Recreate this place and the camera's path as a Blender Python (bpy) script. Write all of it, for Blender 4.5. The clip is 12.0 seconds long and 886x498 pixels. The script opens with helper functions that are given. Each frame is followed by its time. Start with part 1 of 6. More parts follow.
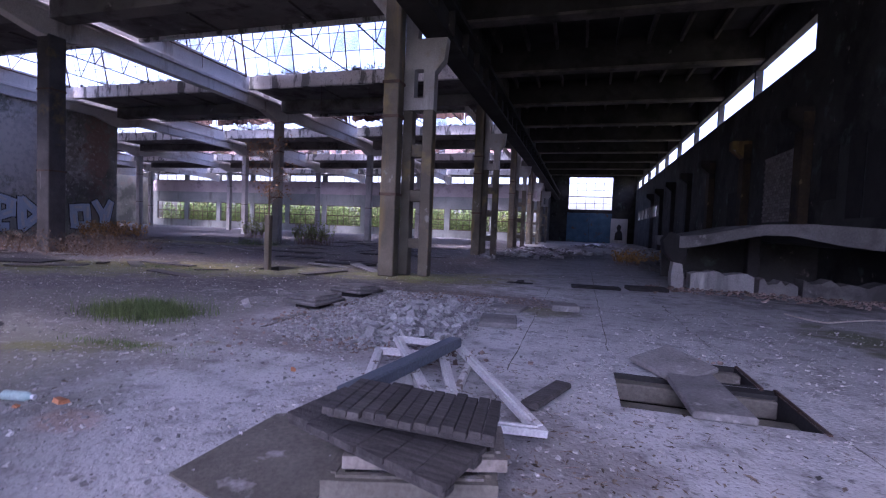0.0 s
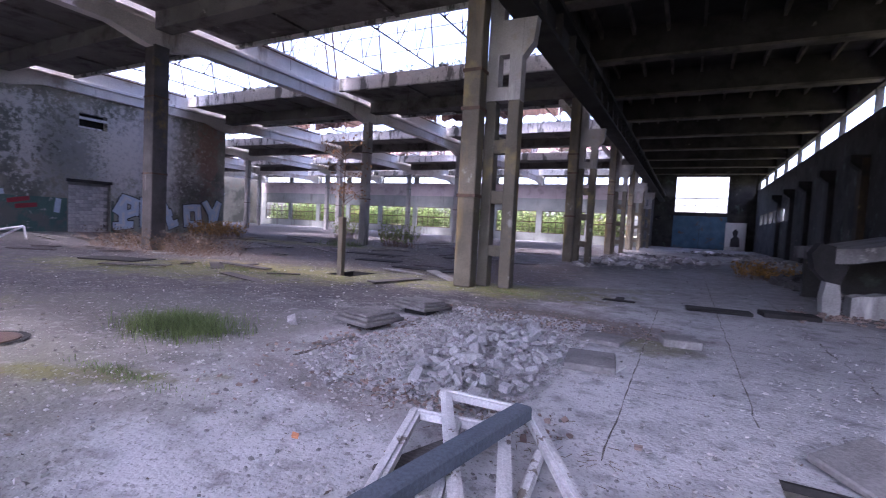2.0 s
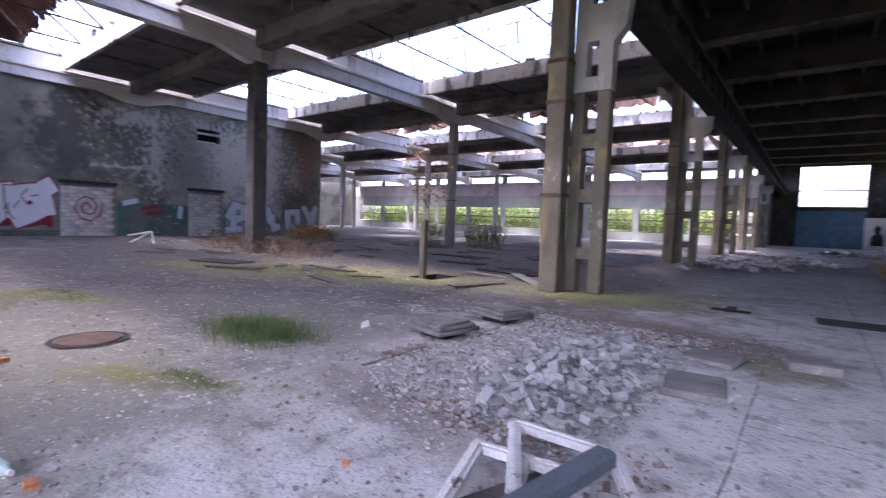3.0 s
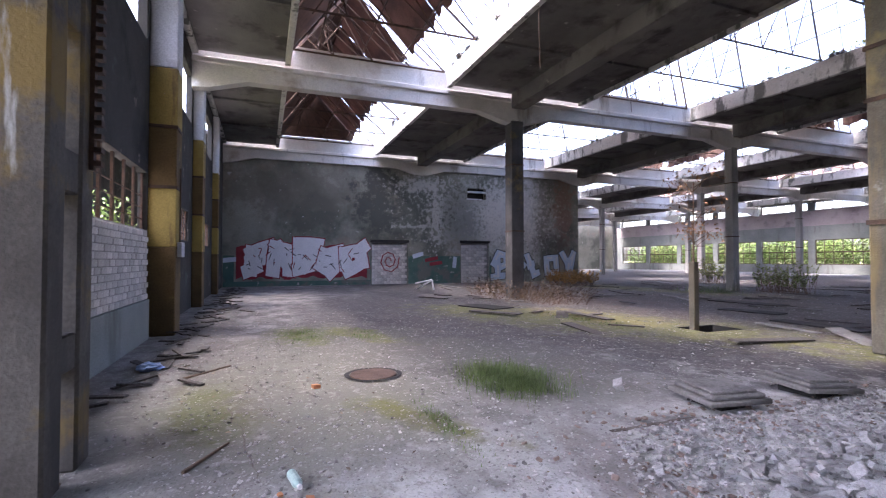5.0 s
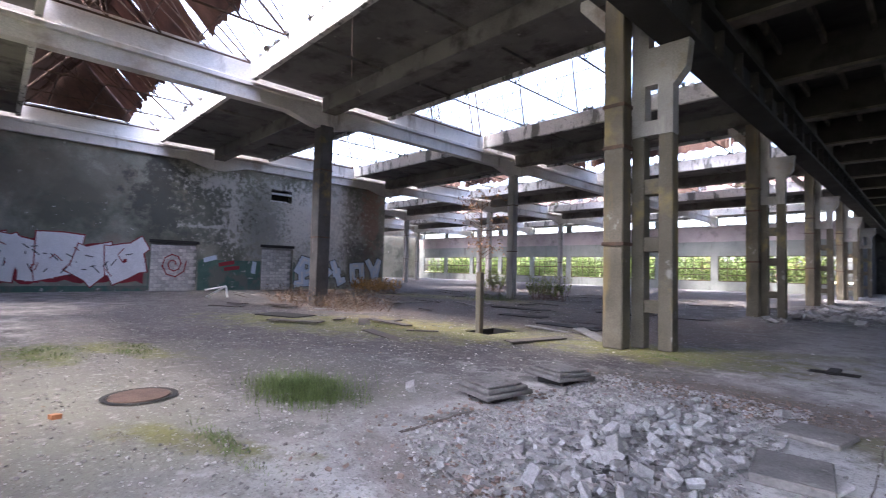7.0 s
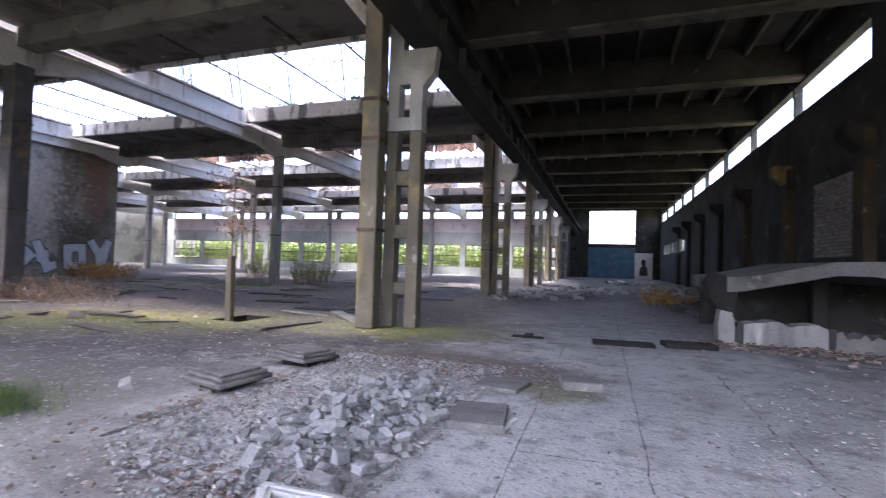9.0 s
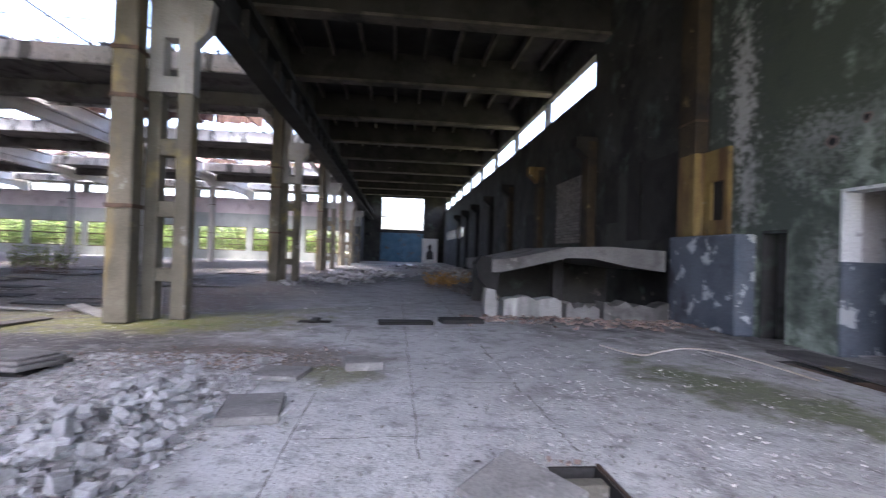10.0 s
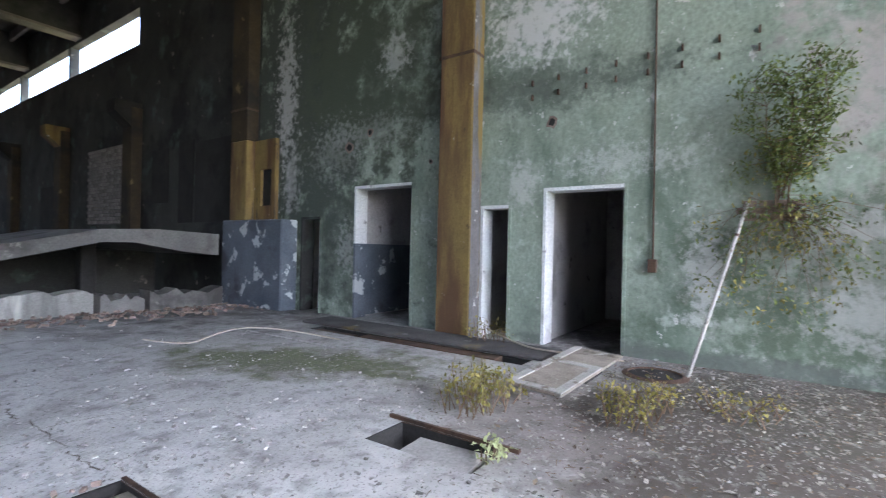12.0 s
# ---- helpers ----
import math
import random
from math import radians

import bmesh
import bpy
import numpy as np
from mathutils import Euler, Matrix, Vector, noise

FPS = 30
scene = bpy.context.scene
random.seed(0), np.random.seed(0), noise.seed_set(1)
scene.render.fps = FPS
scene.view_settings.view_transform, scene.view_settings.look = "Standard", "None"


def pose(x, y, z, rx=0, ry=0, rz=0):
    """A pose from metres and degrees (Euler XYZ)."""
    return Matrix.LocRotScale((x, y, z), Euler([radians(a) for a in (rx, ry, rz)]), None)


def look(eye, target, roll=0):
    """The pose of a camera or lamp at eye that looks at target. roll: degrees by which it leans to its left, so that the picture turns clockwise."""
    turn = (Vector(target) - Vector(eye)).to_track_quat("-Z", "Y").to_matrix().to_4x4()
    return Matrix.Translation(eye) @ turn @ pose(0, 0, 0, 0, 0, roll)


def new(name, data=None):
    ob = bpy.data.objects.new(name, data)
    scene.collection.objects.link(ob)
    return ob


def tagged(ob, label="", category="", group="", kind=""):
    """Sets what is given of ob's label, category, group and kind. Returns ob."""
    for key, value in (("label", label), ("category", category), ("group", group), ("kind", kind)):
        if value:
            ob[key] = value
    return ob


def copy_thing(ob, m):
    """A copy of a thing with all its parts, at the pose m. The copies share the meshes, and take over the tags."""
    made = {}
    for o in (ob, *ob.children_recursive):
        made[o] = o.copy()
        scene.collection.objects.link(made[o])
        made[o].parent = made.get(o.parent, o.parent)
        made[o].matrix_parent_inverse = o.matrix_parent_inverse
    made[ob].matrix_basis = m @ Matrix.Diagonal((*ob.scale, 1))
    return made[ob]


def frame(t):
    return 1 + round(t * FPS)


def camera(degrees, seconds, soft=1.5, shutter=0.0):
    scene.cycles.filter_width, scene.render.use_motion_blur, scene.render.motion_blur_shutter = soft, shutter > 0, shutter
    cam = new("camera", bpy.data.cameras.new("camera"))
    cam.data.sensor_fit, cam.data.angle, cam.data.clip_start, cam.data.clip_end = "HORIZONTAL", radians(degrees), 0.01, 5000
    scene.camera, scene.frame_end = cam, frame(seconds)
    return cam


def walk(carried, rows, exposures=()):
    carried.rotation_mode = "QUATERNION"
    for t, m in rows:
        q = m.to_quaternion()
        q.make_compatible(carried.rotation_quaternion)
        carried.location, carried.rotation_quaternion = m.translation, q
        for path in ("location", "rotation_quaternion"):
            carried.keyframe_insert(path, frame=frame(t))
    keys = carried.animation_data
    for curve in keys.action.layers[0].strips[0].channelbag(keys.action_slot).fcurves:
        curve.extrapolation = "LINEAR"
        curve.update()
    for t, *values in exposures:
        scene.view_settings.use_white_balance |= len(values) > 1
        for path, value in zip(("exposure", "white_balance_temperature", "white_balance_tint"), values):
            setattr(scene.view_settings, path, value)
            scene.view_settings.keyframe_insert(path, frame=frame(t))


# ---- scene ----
# ---- camera ----
cam = camera(86.3, 12.0, 1.1, 0.35)
PATH = [
    (0, (0.382, 0.884, 1.292), (-0.179, 2.802, 1.202), 2.3),
    (0.5, (0.309, 1.237, 1.334), (-0.267, 3.15, 1.249), -1.6),
    (1, (0.211, 1.607, 1.338), (-0.428, 3.502, 1.317), 3.2),
    (1.5, (0.127, 1.892, 1.408), (-0.63, 3.742, 1.351), 4.6),
    (2, (0.162, 2.21, 1.391), (-0.756, 3.984, 1.289), 3.0),
    (2.5, (0.203, 2.441, 1.403), (-0.858, 4.132, 1.266), 2.6),
    (3, (0.098, 2.628, 1.436), (-1.136, 4.198, 1.318), 2.2),
    (3.5, (0.032, 2.78, 1.451), (-1.593, 3.942, 1.351), 0.6),
    (3.7, (0.035, 2.823, 1.463), (-1.697, 3.82, 1.392), 0.3),
    (4.3, (0.045, 2.88, 1.48), (-1.85, 3.50, 1.47), 0.0),
    (5.3, (0.071, 2.914, 1.484), (-1.768, 3.697, 1.557), 0.1),
    (5.5, (0.084, 2.911, 1.487), (-1.729, 3.751, 1.561), 0.2),
    (6, (0.091, 2.919, 1.492), (-1.627, 3.94, 1.567), 0.8),
    (6.5, (0.089, 2.949, 1.482), (-1.504, 4.156, 1.566), 1.3),
    (7, (0.087, 2.974, 1.473), (-1.354, 4.358, 1.563), 1.4),
    (7.2, (0.11, 2.976, 1.473), (-1.267, 4.424, 1.562), 1.4),
    (8.8, (0.347, 3.026, 1.437), (-0.398, 4.881, 1.506), 1.5),
    (9, (0.397, 3.066, 1.435), (-0.252, 4.957, 1.493), 1.8),
    (9.5, (0.484, 3.106, 1.431), (0.195, 5.085, 1.461), 2.0),
    (10, (0.521, 3.138, 1.42), (0.716, 5.129, 1.44), 1.9),
    (10.5, (0.588, 3.094, 1.404), (1.345, 4.945, 1.421), 2.0),
    (11, (0.654, 3.109, 1.437), (1.865, 4.701, 1.429), 1.8),
    (11.5, (0.668, 3.098, 1.438), (2.152, 4.438, 1.414), 1.4),
    (12, (0.66, 3.087, 1.439), (2.309, 4.218, 1.437), 1.3),
]
walk(cam, [(t, look(eye, target, roll)) for t, eye, target, roll in PATH],
     [(0.0, 3.1, 5250, 44), (1.5, 3.7, 5450, 38), (3.0, 4.02, 5750, 30), (5.5, 4.15, 6000, 23),
      (7.0, 4.2, 6000, 20), (9.0, 4.25, 5900, 20), (10.5, 4.58, 6000, 17), (12.0, 4.7, 5900, 11)])

# ---- world and sun ----
world = bpy.data.worlds.new("sky")
scene.world = world
world.use_nodes = True
wn = world.node_tree
sky = wn.nodes.new("ShaderNodeTexSky")
sky.sky_type = "NISHITA"
sky.sun_disc = False
sky.sun_elevation, sky.sun_rotation = radians(64), radians(197)
sky.dust_density, sky.air_density, sky.ozone_density = 6.0, 1.0, 1.0
wn.nodes["Background"].inputs["Strength"].default_value = 0.12
wn.links.new(sky.outputs["Color"], wn.nodes["Background"].inputs["Color"])
sun = new("sun", bpy.data.lights.new("sun", "SUN"))
sun.data.energy, sun.data.angle, sun.data.color = 0.9, radians(20), (1.0, 0.96, 0.9)
sun.matrix_world = look((-3, -10, 22), (0, 0, 0))


# ---- materials ----
def mat(name, c1, c2, scale=1.2, rough=0.88, bump=0.25, metal=0.0, spots=(), fine=35.0, stretch=(1, 1, 1), vary=0.0):
    """Two mottled colours, grain, and spots: (colour, scale, low, high[, stretch]) laid over by a thresholded noise."""
    m = bpy.data.materials.new(name)
    m.use_nodes = True
    n, l = m.node_tree.nodes, m.node_tree.links
    bsdf = n["Principled BSDF"]
    tc = n.new("ShaderNodeTexCoord")

    def field(s, detail, st, off):
        mp = n.new("ShaderNodeMapping")
        mp.inputs["Scale"].default_value = st
        mp.inputs["Location"].default_value = (off, off * 1.7, off * 0.6)
        l.new(tc.outputs["Object"], mp.inputs["Vector"])
        t = n.new("ShaderNodeTexNoise")
        t.inputs["Scale"].default_value, t.inputs["Detail"].default_value, t.inputs["Roughness"].default_value = s, detail, 0.62
        l.new(mp.outputs["Vector"], t.inputs["Vector"])
        return t.outputs["Fac"]

    def mix(fac, a, b):
        x = n.new("ShaderNodeMix")
        x.data_type = "RGBA"
        for sock, v in ((x.inputs[0], fac), (x.inputs[6], a), (x.inputs[7], b)):
            if hasattr(v, "is_output"):
                l.new(v, sock)
            elif isinstance(v, float):
                sock.default_value = v
            else:
                sock.default_value = (*v, 1)
        return x.outputs[2]

    def ramp(fac, lo, hi):
        r = n.new("ShaderNodeMapRange")
        r.inputs[1].default_value, r.inputs[2].default_value = lo, hi
        l.new(fac, r.inputs[0])
        return r.outputs[0]

    base = field(scale, 6, stretch, 0.0)
    col = mix(ramp(base, 0.35, 0.65), c1, c2)
    height = field(fine, 3, (1, 1, 1), 3.1)
    grain = n.new("ShaderNodeMix")
    grain.data_type, grain.blend_type = "RGBA", "MULTIPLY"
    grain.inputs[0].default_value = 0.5
    l.new(col, grain.inputs[6])
    g = n.new("ShaderNodeMapRange")
    g.inputs[1].default_value, g.inputs[2].default_value, g.inputs[3].default_value, g.inputs[4].default_value = 0.3, 0.7, 0.55, 1.3
    l.new(height, g.inputs[0])
    l.new(g.outputs[0], grain.inputs[7])
    col = grain.outputs[2]
    if vary:
        oi = n.new("ShaderNodeObjectInfo")
        v = n.new("ShaderNodeMapRange")
        v.inputs[3].default_value, v.inputs[4].default_value = 1 - vary, 1 + vary
        l.new(oi.outputs["Random"], v.inputs[0])
        x = n.new("ShaderNodeMix")
        x.data_type, x.blend_type = "RGBA", "MULTIPLY"
        x.inputs[0].default_value = 1.0
        l.new(col, x.inputs[6])
        l.new(v.outputs[0], x.inputs[7])
        col = x.outputs[2]
    k = 1
    for c, s, lo, hi, *st in spots:
        k += 1
        col = mix(ramp(field(s, 7, st[0] if st else (1, 1, 1), 5.3 * k), lo, hi), col, c)
    l.new(col, bsdf.inputs["Base Color"])
    bsdf.inputs["Roughness"].default_value, bsdf.inputs["Metallic"].default_value = rough, metal
    bsdf.inputs["Specular IOR Level"].default_value = 0.3
    if bump:
        b = n.new("ShaderNodeBump")
        b.inputs["Strength"].default_value, b.inputs["Distance"].default_value = bump, 0.02
        l.new(height, b.inputs["Height"])
        l.new(b.outputs["Normal"], bsdf.inputs["Normal"])
    return m


def tint_by_island(m, amount=0.45):
    """Random lightness for each loose piece of a joined mesh."""
    n, l = m.node_tree.nodes, m.node_tree.links
    bsdf = n["Principled BSDF"]
    src = bsdf.inputs["Base Color"].links[0].from_socket
    geo = n.new("ShaderNodeNewGeometry")
    v = n.new("ShaderNodeMapRange")
    v.inputs[3].default_value, v.inputs[4].default_value = 1 - amount, 1 + amount
    l.new(geo.outputs["Random Per Island"], v.inputs[0])
    x = n.new("ShaderNodeMix")
    x.data_type, x.blend_type = "RGBA", "MULTIPLY"
    x.inputs[0].default_value = 1.0
    l.new(src, x.inputs[6])
    l.new(v.outputs[0], x.inputs[7])
    l.new(x.outputs[2], bsdf.inputs["Base Color"])
    return m


DOWN = (1, 1, 0.16)


COARSE = ((0.9, 0.48, 0.7, (0.15, 0.135, 0.12), 0.55), (3.2, 0.52, 0.74, (0.12, 0.11, 0.1), 0.5))
FINE = ((1.6, 0.5, 0.7, (0.12, 0.108, 0.098), 0.45), (4.5, 0.54, 0.68, (0.1, 0.092, 0.085), 0.5), (7.0, 0.58, 0.68, (0.46, 0.45, 0.43), 0.3), (15.0, 0.58, 0.64, (0.14, 0.125, 0.11), 0.45), (22.0, 0.61, 0.66, (0.46, 0.45, 0.43), 0.42), (46.0, 0.58, 0.68, (0.06, 0.054, 0.048), 0.6))


def patches(m, spots, rag=0.9, grain=1.3, flecks=()):
    """Ragged stains and painted light on the floor: (x, y, half length, half width, turn, colour, strength)."""
    n, l = m.node_tree.nodes, m.node_tree.links
    bsdf = n["Principled BSDF"]
    col = bsdf.inputs["Base Color"].links[0].from_socket
    tc = n.new("ShaderNodeTexCoord")
    t = n.new("ShaderNodeTexNoise")
    t.inputs["Scale"].default_value, t.inputs["Detail"].default_value, t.inputs["Roughness"].default_value = grain, 9, 0.68
    l.new(tc.outputs["Object"], t.inputs["Vector"])
    for x, y, a, b, turn, c, k in spots:
        mp = n.new("ShaderNodeMapping")
        mp.vector_type = "TEXTURE"
        mp.inputs["Location"].default_value = (x, y, 0)
        mp.inputs["Rotation"].default_value = (0, 0, radians(turn))
        mp.inputs["Scale"].default_value = (a, b, 1)
        l.new(tc.outputs["Object"], mp.inputs["Vector"])
        ln = n.new("ShaderNodeVectorMath")
        ln.operation = "LENGTH"
        l.new(mp.outputs["Vector"], ln.inputs[0])
        ad = n.new("ShaderNodeMath")
        ad.operation = "MULTIPLY_ADD"
        l.new(t.outputs["Fac"], ad.inputs[0])
        ad.inputs[1].default_value = rag * 2.4
        l.new(ln.outputs["Value"], ad.inputs[2])
        r = n.new("ShaderNodeMapRange")
        r.inputs[1].default_value, r.inputs[2].default_value = 1.0 + rag * 0.85, 1.0 + rag * 1.35
        r.inputs[3].default_value, r.inputs[4].default_value = k, 0.0
        l.new(ad.outputs[0], r.inputs[0])
        x_ = n.new("ShaderNodeMix")
        x_.data_type = "RGBA"
        l.new(r.outputs[0], x_.inputs[0])
        l.new(col, x_.inputs[6])
        x_.inputs[7].default_value = (*c, 1)
        col = x_.outputs[2]
    for scale, lo, hi, c, k in flecks:
        f = n.new("ShaderNodeTexNoise")
        f.inputs["Scale"].default_value, f.inputs["Detail"].default_value = scale, 5
        l.new(tc.outputs["Object"], f.inputs["Vector"])
        r = n.new("ShaderNodeMapRange")
        r.inputs[1].default_value, r.inputs[2].default_value, r.inputs[4].default_value = lo, hi, k
        l.new(f.outputs["Fac"], r.inputs[0])
        x_ = n.new("ShaderNodeMix")
        x_.data_type = "RGBA"
        l.new(r.outputs[0], x_.inputs[0])
        l.new(col, x_.inputs[6])
        x_.inputs[7].default_value = (*c, 1)
        col = x_.outputs[2]
    l.new(col, bsdf.inputs["Base Color"])
    return m


def stains(m, spots, rag=0.8, grain=0.9):
    """Ragged stains and painted shade on a wall: (centre, half sizes, colour, strength)."""
    n, l = m.node_tree.nodes, m.node_tree.links
    bsdf = n["Principled BSDF"]
    col = bsdf.inputs["Base Color"].links[0].from_socket
    tc = n.new("ShaderNodeTexCoord")
    t = n.new("ShaderNodeTexNoise")
    t.inputs["Scale"].default_value, t.inputs["Detail"].default_value, t.inputs["Roughness"].default_value = grain, 10, 0.72
    l.new(tc.outputs["Object"], t.inputs["Vector"])
    for c, r3, colour, k in spots:
        mp = n.new("ShaderNodeMapping")
        mp.vector_type = "TEXTURE"
        mp.inputs["Location"].default_value, mp.inputs["Scale"].default_value = c, r3
        l.new(tc.outputs["Object"], mp.inputs["Vector"])
        ln = n.new("ShaderNodeVectorMath")
        ln.operation = "LENGTH"
        l.new(mp.outputs["Vector"], ln.inputs[0])
        ad = n.new("ShaderNodeMath")
        ad.operation = "MULTIPLY_ADD"
        l.new(t.outputs["Fac"], ad.inputs[0])
        ad.inputs[1].default_value = rag * 2.4
        l.new(ln.outputs["Value"], ad.inputs[2])
        r = n.new("ShaderNodeMapRange")
        r.inputs[1].default_value, r.inputs[2].default_value = 1.0 + rag * 0.95, 1.0 + rag * 1.25
        r.inputs[3].default_value, r.inputs[4].default_value = k, 0.0
        l.new(ad.outputs[0], r.inputs[0])
        x = n.new("ShaderNodeMix")
        x.data_type = "RGBA"
        l.new(r.outputs[0], x.inputs[0])
        l.new(col, x.inputs[6])
        x.inputs[7].default_value = (*colour, 1)
        col = x.outputs[2]
    l.new(col, bsdf.inputs["Base Color"])
    return m


M_FLOOR = mat("floor_concrete", (0.15, 0.145, 0.14), (0.27, 0.262, 0.255), 0.45, 0.82, 0.7, fine=26, spots=(
    ((0.075, 0.07, 0.07), 0.16, 0.52, 0.62), ((0.3, 0.29, 0.285), 0.5, 0.56, 0.72), ((0.08, 0.075, 0.07), 2.2, 0.56, 0.68),
    ((0.5, 0.49, 0.47), 9.0, 0.66, 0.7), ((0.1, 0.09, 0.08), 14.0, 0.66, 0.7)))
# The pale dust tone is raised to carry daylight from the open south end.
MOSS, TAR, LIT_DUST, EARTHY = (0.115, 0.115, 0.028), (0.037, 0.034, 0.034), (0.545, 0.537, 0.525), (0.11, 0.08, 0.065)
patches(M_FLOOR, (), flecks=COARSE)
patches(M_FLOOR, (
    (-18, 17, 20, 14, 10, TAR, 0.9), (-30, 36, 30, 18, 0, TAR, 0.85), (-14, 36, 13, 16, 0, (0.06, 0.052, 0.047), 0.8), (-8.5, 12.5, 7, 5.5, 20, TAR, 0.85), (1.5, 25, 5, 12, 0, TAR, 0.45), (-0.6, 4.6, 4.0, 3.8, 0, LIT_DUST, 0.8), (-6.8, 3.2, 3.6, 1.7, 5, (0.1, 0.1, 0.085), 0.8), (-12.5, 7.2, 7.6, 4.4, 5, (0.05, 0.046, 0.046), 0.88), (-6.0, 6.6, 2.6, 1.6, 25, (0.1, 0.096, 0.09), 0.6), (-5.4, 3.3, 2.6, 1.5, 0, (0.14, 0.145, 0.11), 0.65), (-4.0, 2.2, 2.2, 1.2, 0, (0.16, 0.155, 0.13), 0.6), (-10, 16, 9, 5, 10, (0.075, 0.06, 0.05), 0.75), (-6.2, 10.2, 4, 2.6, 15, TAR, 0.6),
    (-2.2, 7.2, 1.5, 2.2, 0, LIT_DUST, 0.7), (2.4, 7.0, 5.6, 6.5, 0, LIT_DUST, 0.58), (0.8, 17, 3.5, 8, 0, LIT_DUST, 0.35), (-9.0, 5.0, 4.5, 2.0, 15, TAR, 0.5), (-6.5, 4.6, 4.5, 2.6, 10, (0.15, 0.145, 0.115), 0.5), (-4.7, 17, 2, 5, 0, EARTHY, 0.5),
    (-15, 13.5, 4.5, 2.2, 30, EARTHY, 0.7), (-1.4, 9.5, 1.8, 0.9, 0, EARTHY, 0.8), (-2.2, 5.2, 1.5, 0.4, -10, EARTHY, 0.5), (4.6, 4.3, 1.5, 1.2, 0, EARTHY, 0.55), (0.2, 3.4, 0.8, 0.9, 0, EARTHY, 0.5),
    (5.4, 2.6, 2.8, 2.2, 0, (0.07, 0.06, 0.05), 0.95), (6.4, 1.6, 1.6, 2.4, 0, (0.06, 0.06, 0.045), 0.8), (-2.6, 3.0, 0.25, 0.16, 0, (0.36, 0.17, 0.1), 0.35), (-12, 1.9, 6, 0.7, 0, TAR, 0.6)))
patches(M_FLOOR, (
    (-9.7, 3.65, 1.1, 0.6, 10, (0.085, 0.095, 0.022), 0.95), (-9.4, 4.8, 1.3, 0.45, 20, MOSS, 0.85), (-4.2, 4.3, 1.0, 0.22, 28, MOSS, 0.9), (-9.4, 10.4, 5.4, 1.9, 28, MOSS, 0.75), (-10.5, 11.0, 2.4, 1.2, 10, (0.2, 0.17, 0.04), 0.5), (-12.5, 9.0, 2.5, 1.0, 20, MOSS, 0.8),
    (-5.2, 2.4, 1.0, 0.4, 10, (0.085, 0.095, 0.03), 0.85), (-3.4, 12.3, 2.4, 1.2, 10, MOSS, 0.9), (-2.0, 14.0, 2.0, 0.5, 30, MOSS, 0.5), (-0.1, 8.6, 0.55, 0.4, 0, MOSS, 0.7), (4.5, 7.9, 2.0, 0.75, 115, (0.085, 0.1, 0.03), 0.85),
    (-20, 21, 7, 1.6, 10, MOSS, 0.7)), 1.3, 2.2, FINE)
M_CONC = mat("grey_concrete", (0.26, 0.25, 0.24), (0.38, 0.37, 0.35), 0.7, 0.9, 0.25, spots=(
    ((0.12, 0.115, 0.11), 1.2, 0.56, 0.72, DOWN), ((0.5, 0.48, 0.45), 1.6, 0.6, 0.68, DOWN), ((0.2, 0.16, 0.09), 0.8, 0.6, 0.75)))
# Near-white base puts the skylight on the girders into their colour.
M_GIRDER = mat("skylit_pale_concrete", (0.6, 0.58, 0.56), (0.72, 0.7, 0.67), 0.8, 0.9, 0.2, spots=(
    ((0.2, 0.18, 0.16), 1.3, 0.6, 0.72, (1, 1, 0.2)), ((0.34, 0.27, 0.22), 0.5, 0.58, 0.72)))
# Stained concrete, its base lowered to hold the shade of the roof soffits.
M_SLABU = mat("dimmed_stained_slab", (0.12, 0.115, 0.11), (0.19, 0.18, 0.17), 0.6, 0.9, 0.2, spots=(
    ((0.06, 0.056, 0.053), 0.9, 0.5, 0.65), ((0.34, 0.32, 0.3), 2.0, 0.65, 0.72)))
M_EDGE = mat("flaking_white_edge", (0.55, 0.54, 0.52), (0.66, 0.65, 0.62), 1.4, 0.9, 0.3, spots=(
    ((0.14, 0.14, 0.13), 1.6, 0.52, 0.58, (1, 1, 0.3)), ((0.3, 0.3, 0.28), 5, 0.58, 0.66)))
M_COLA = mat("ochre_stained_concrete", (0.09, 0.082, 0.062), (0.15, 0.136, 0.105), 0.9, 0.9, 0.4, spots=(((0.21, 0.16, 0.07), 1.2, 0.55, 0.66, DOWN), 
    ((0.13, 0.115, 0.09), 1.5, 0.55, 0.68, DOWN), ((0.27, 0.21, 0.09), 0.8, 0.56, 0.7), ((0.27, 0.26, 0.24), 2.2, 0.64, 0.7), ((0.1, 0.085, 0.06), 0.7, 0.56, 0.66)))
# Near-black base; puts the shade of crane bay ceiling and girder into colour.
M_DARK = mat("near_black_concrete", (0.022, 0.021, 0.02), (0.04, 0.038, 0.036), 0.8, 0.92, 0.25, spots=(
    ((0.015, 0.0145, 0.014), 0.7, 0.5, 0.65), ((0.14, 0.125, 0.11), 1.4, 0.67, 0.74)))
# Very dark plaster; the dimness of the crane bay is put into its base.
M_DARKWALL = mat("dark_mottled_plaster", (0.035, 0.035, 0.033), (0.062, 0.06, 0.055), 0.6, 0.92, 0.3, spots=(
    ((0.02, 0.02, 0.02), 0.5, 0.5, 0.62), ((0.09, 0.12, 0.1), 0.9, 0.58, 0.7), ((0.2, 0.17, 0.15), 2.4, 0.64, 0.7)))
# Paler copy of the ceiling concrete for edges that catch the light.
M_PURLIN = mat("lit_purlins", (0.07, 0.062, 0.056), (0.12, 0.105, 0.092), 1.5, 0.9, 0.2, spots=(((0.04, 0.037, 0.035), 0.6, 0.5, 0.62),))
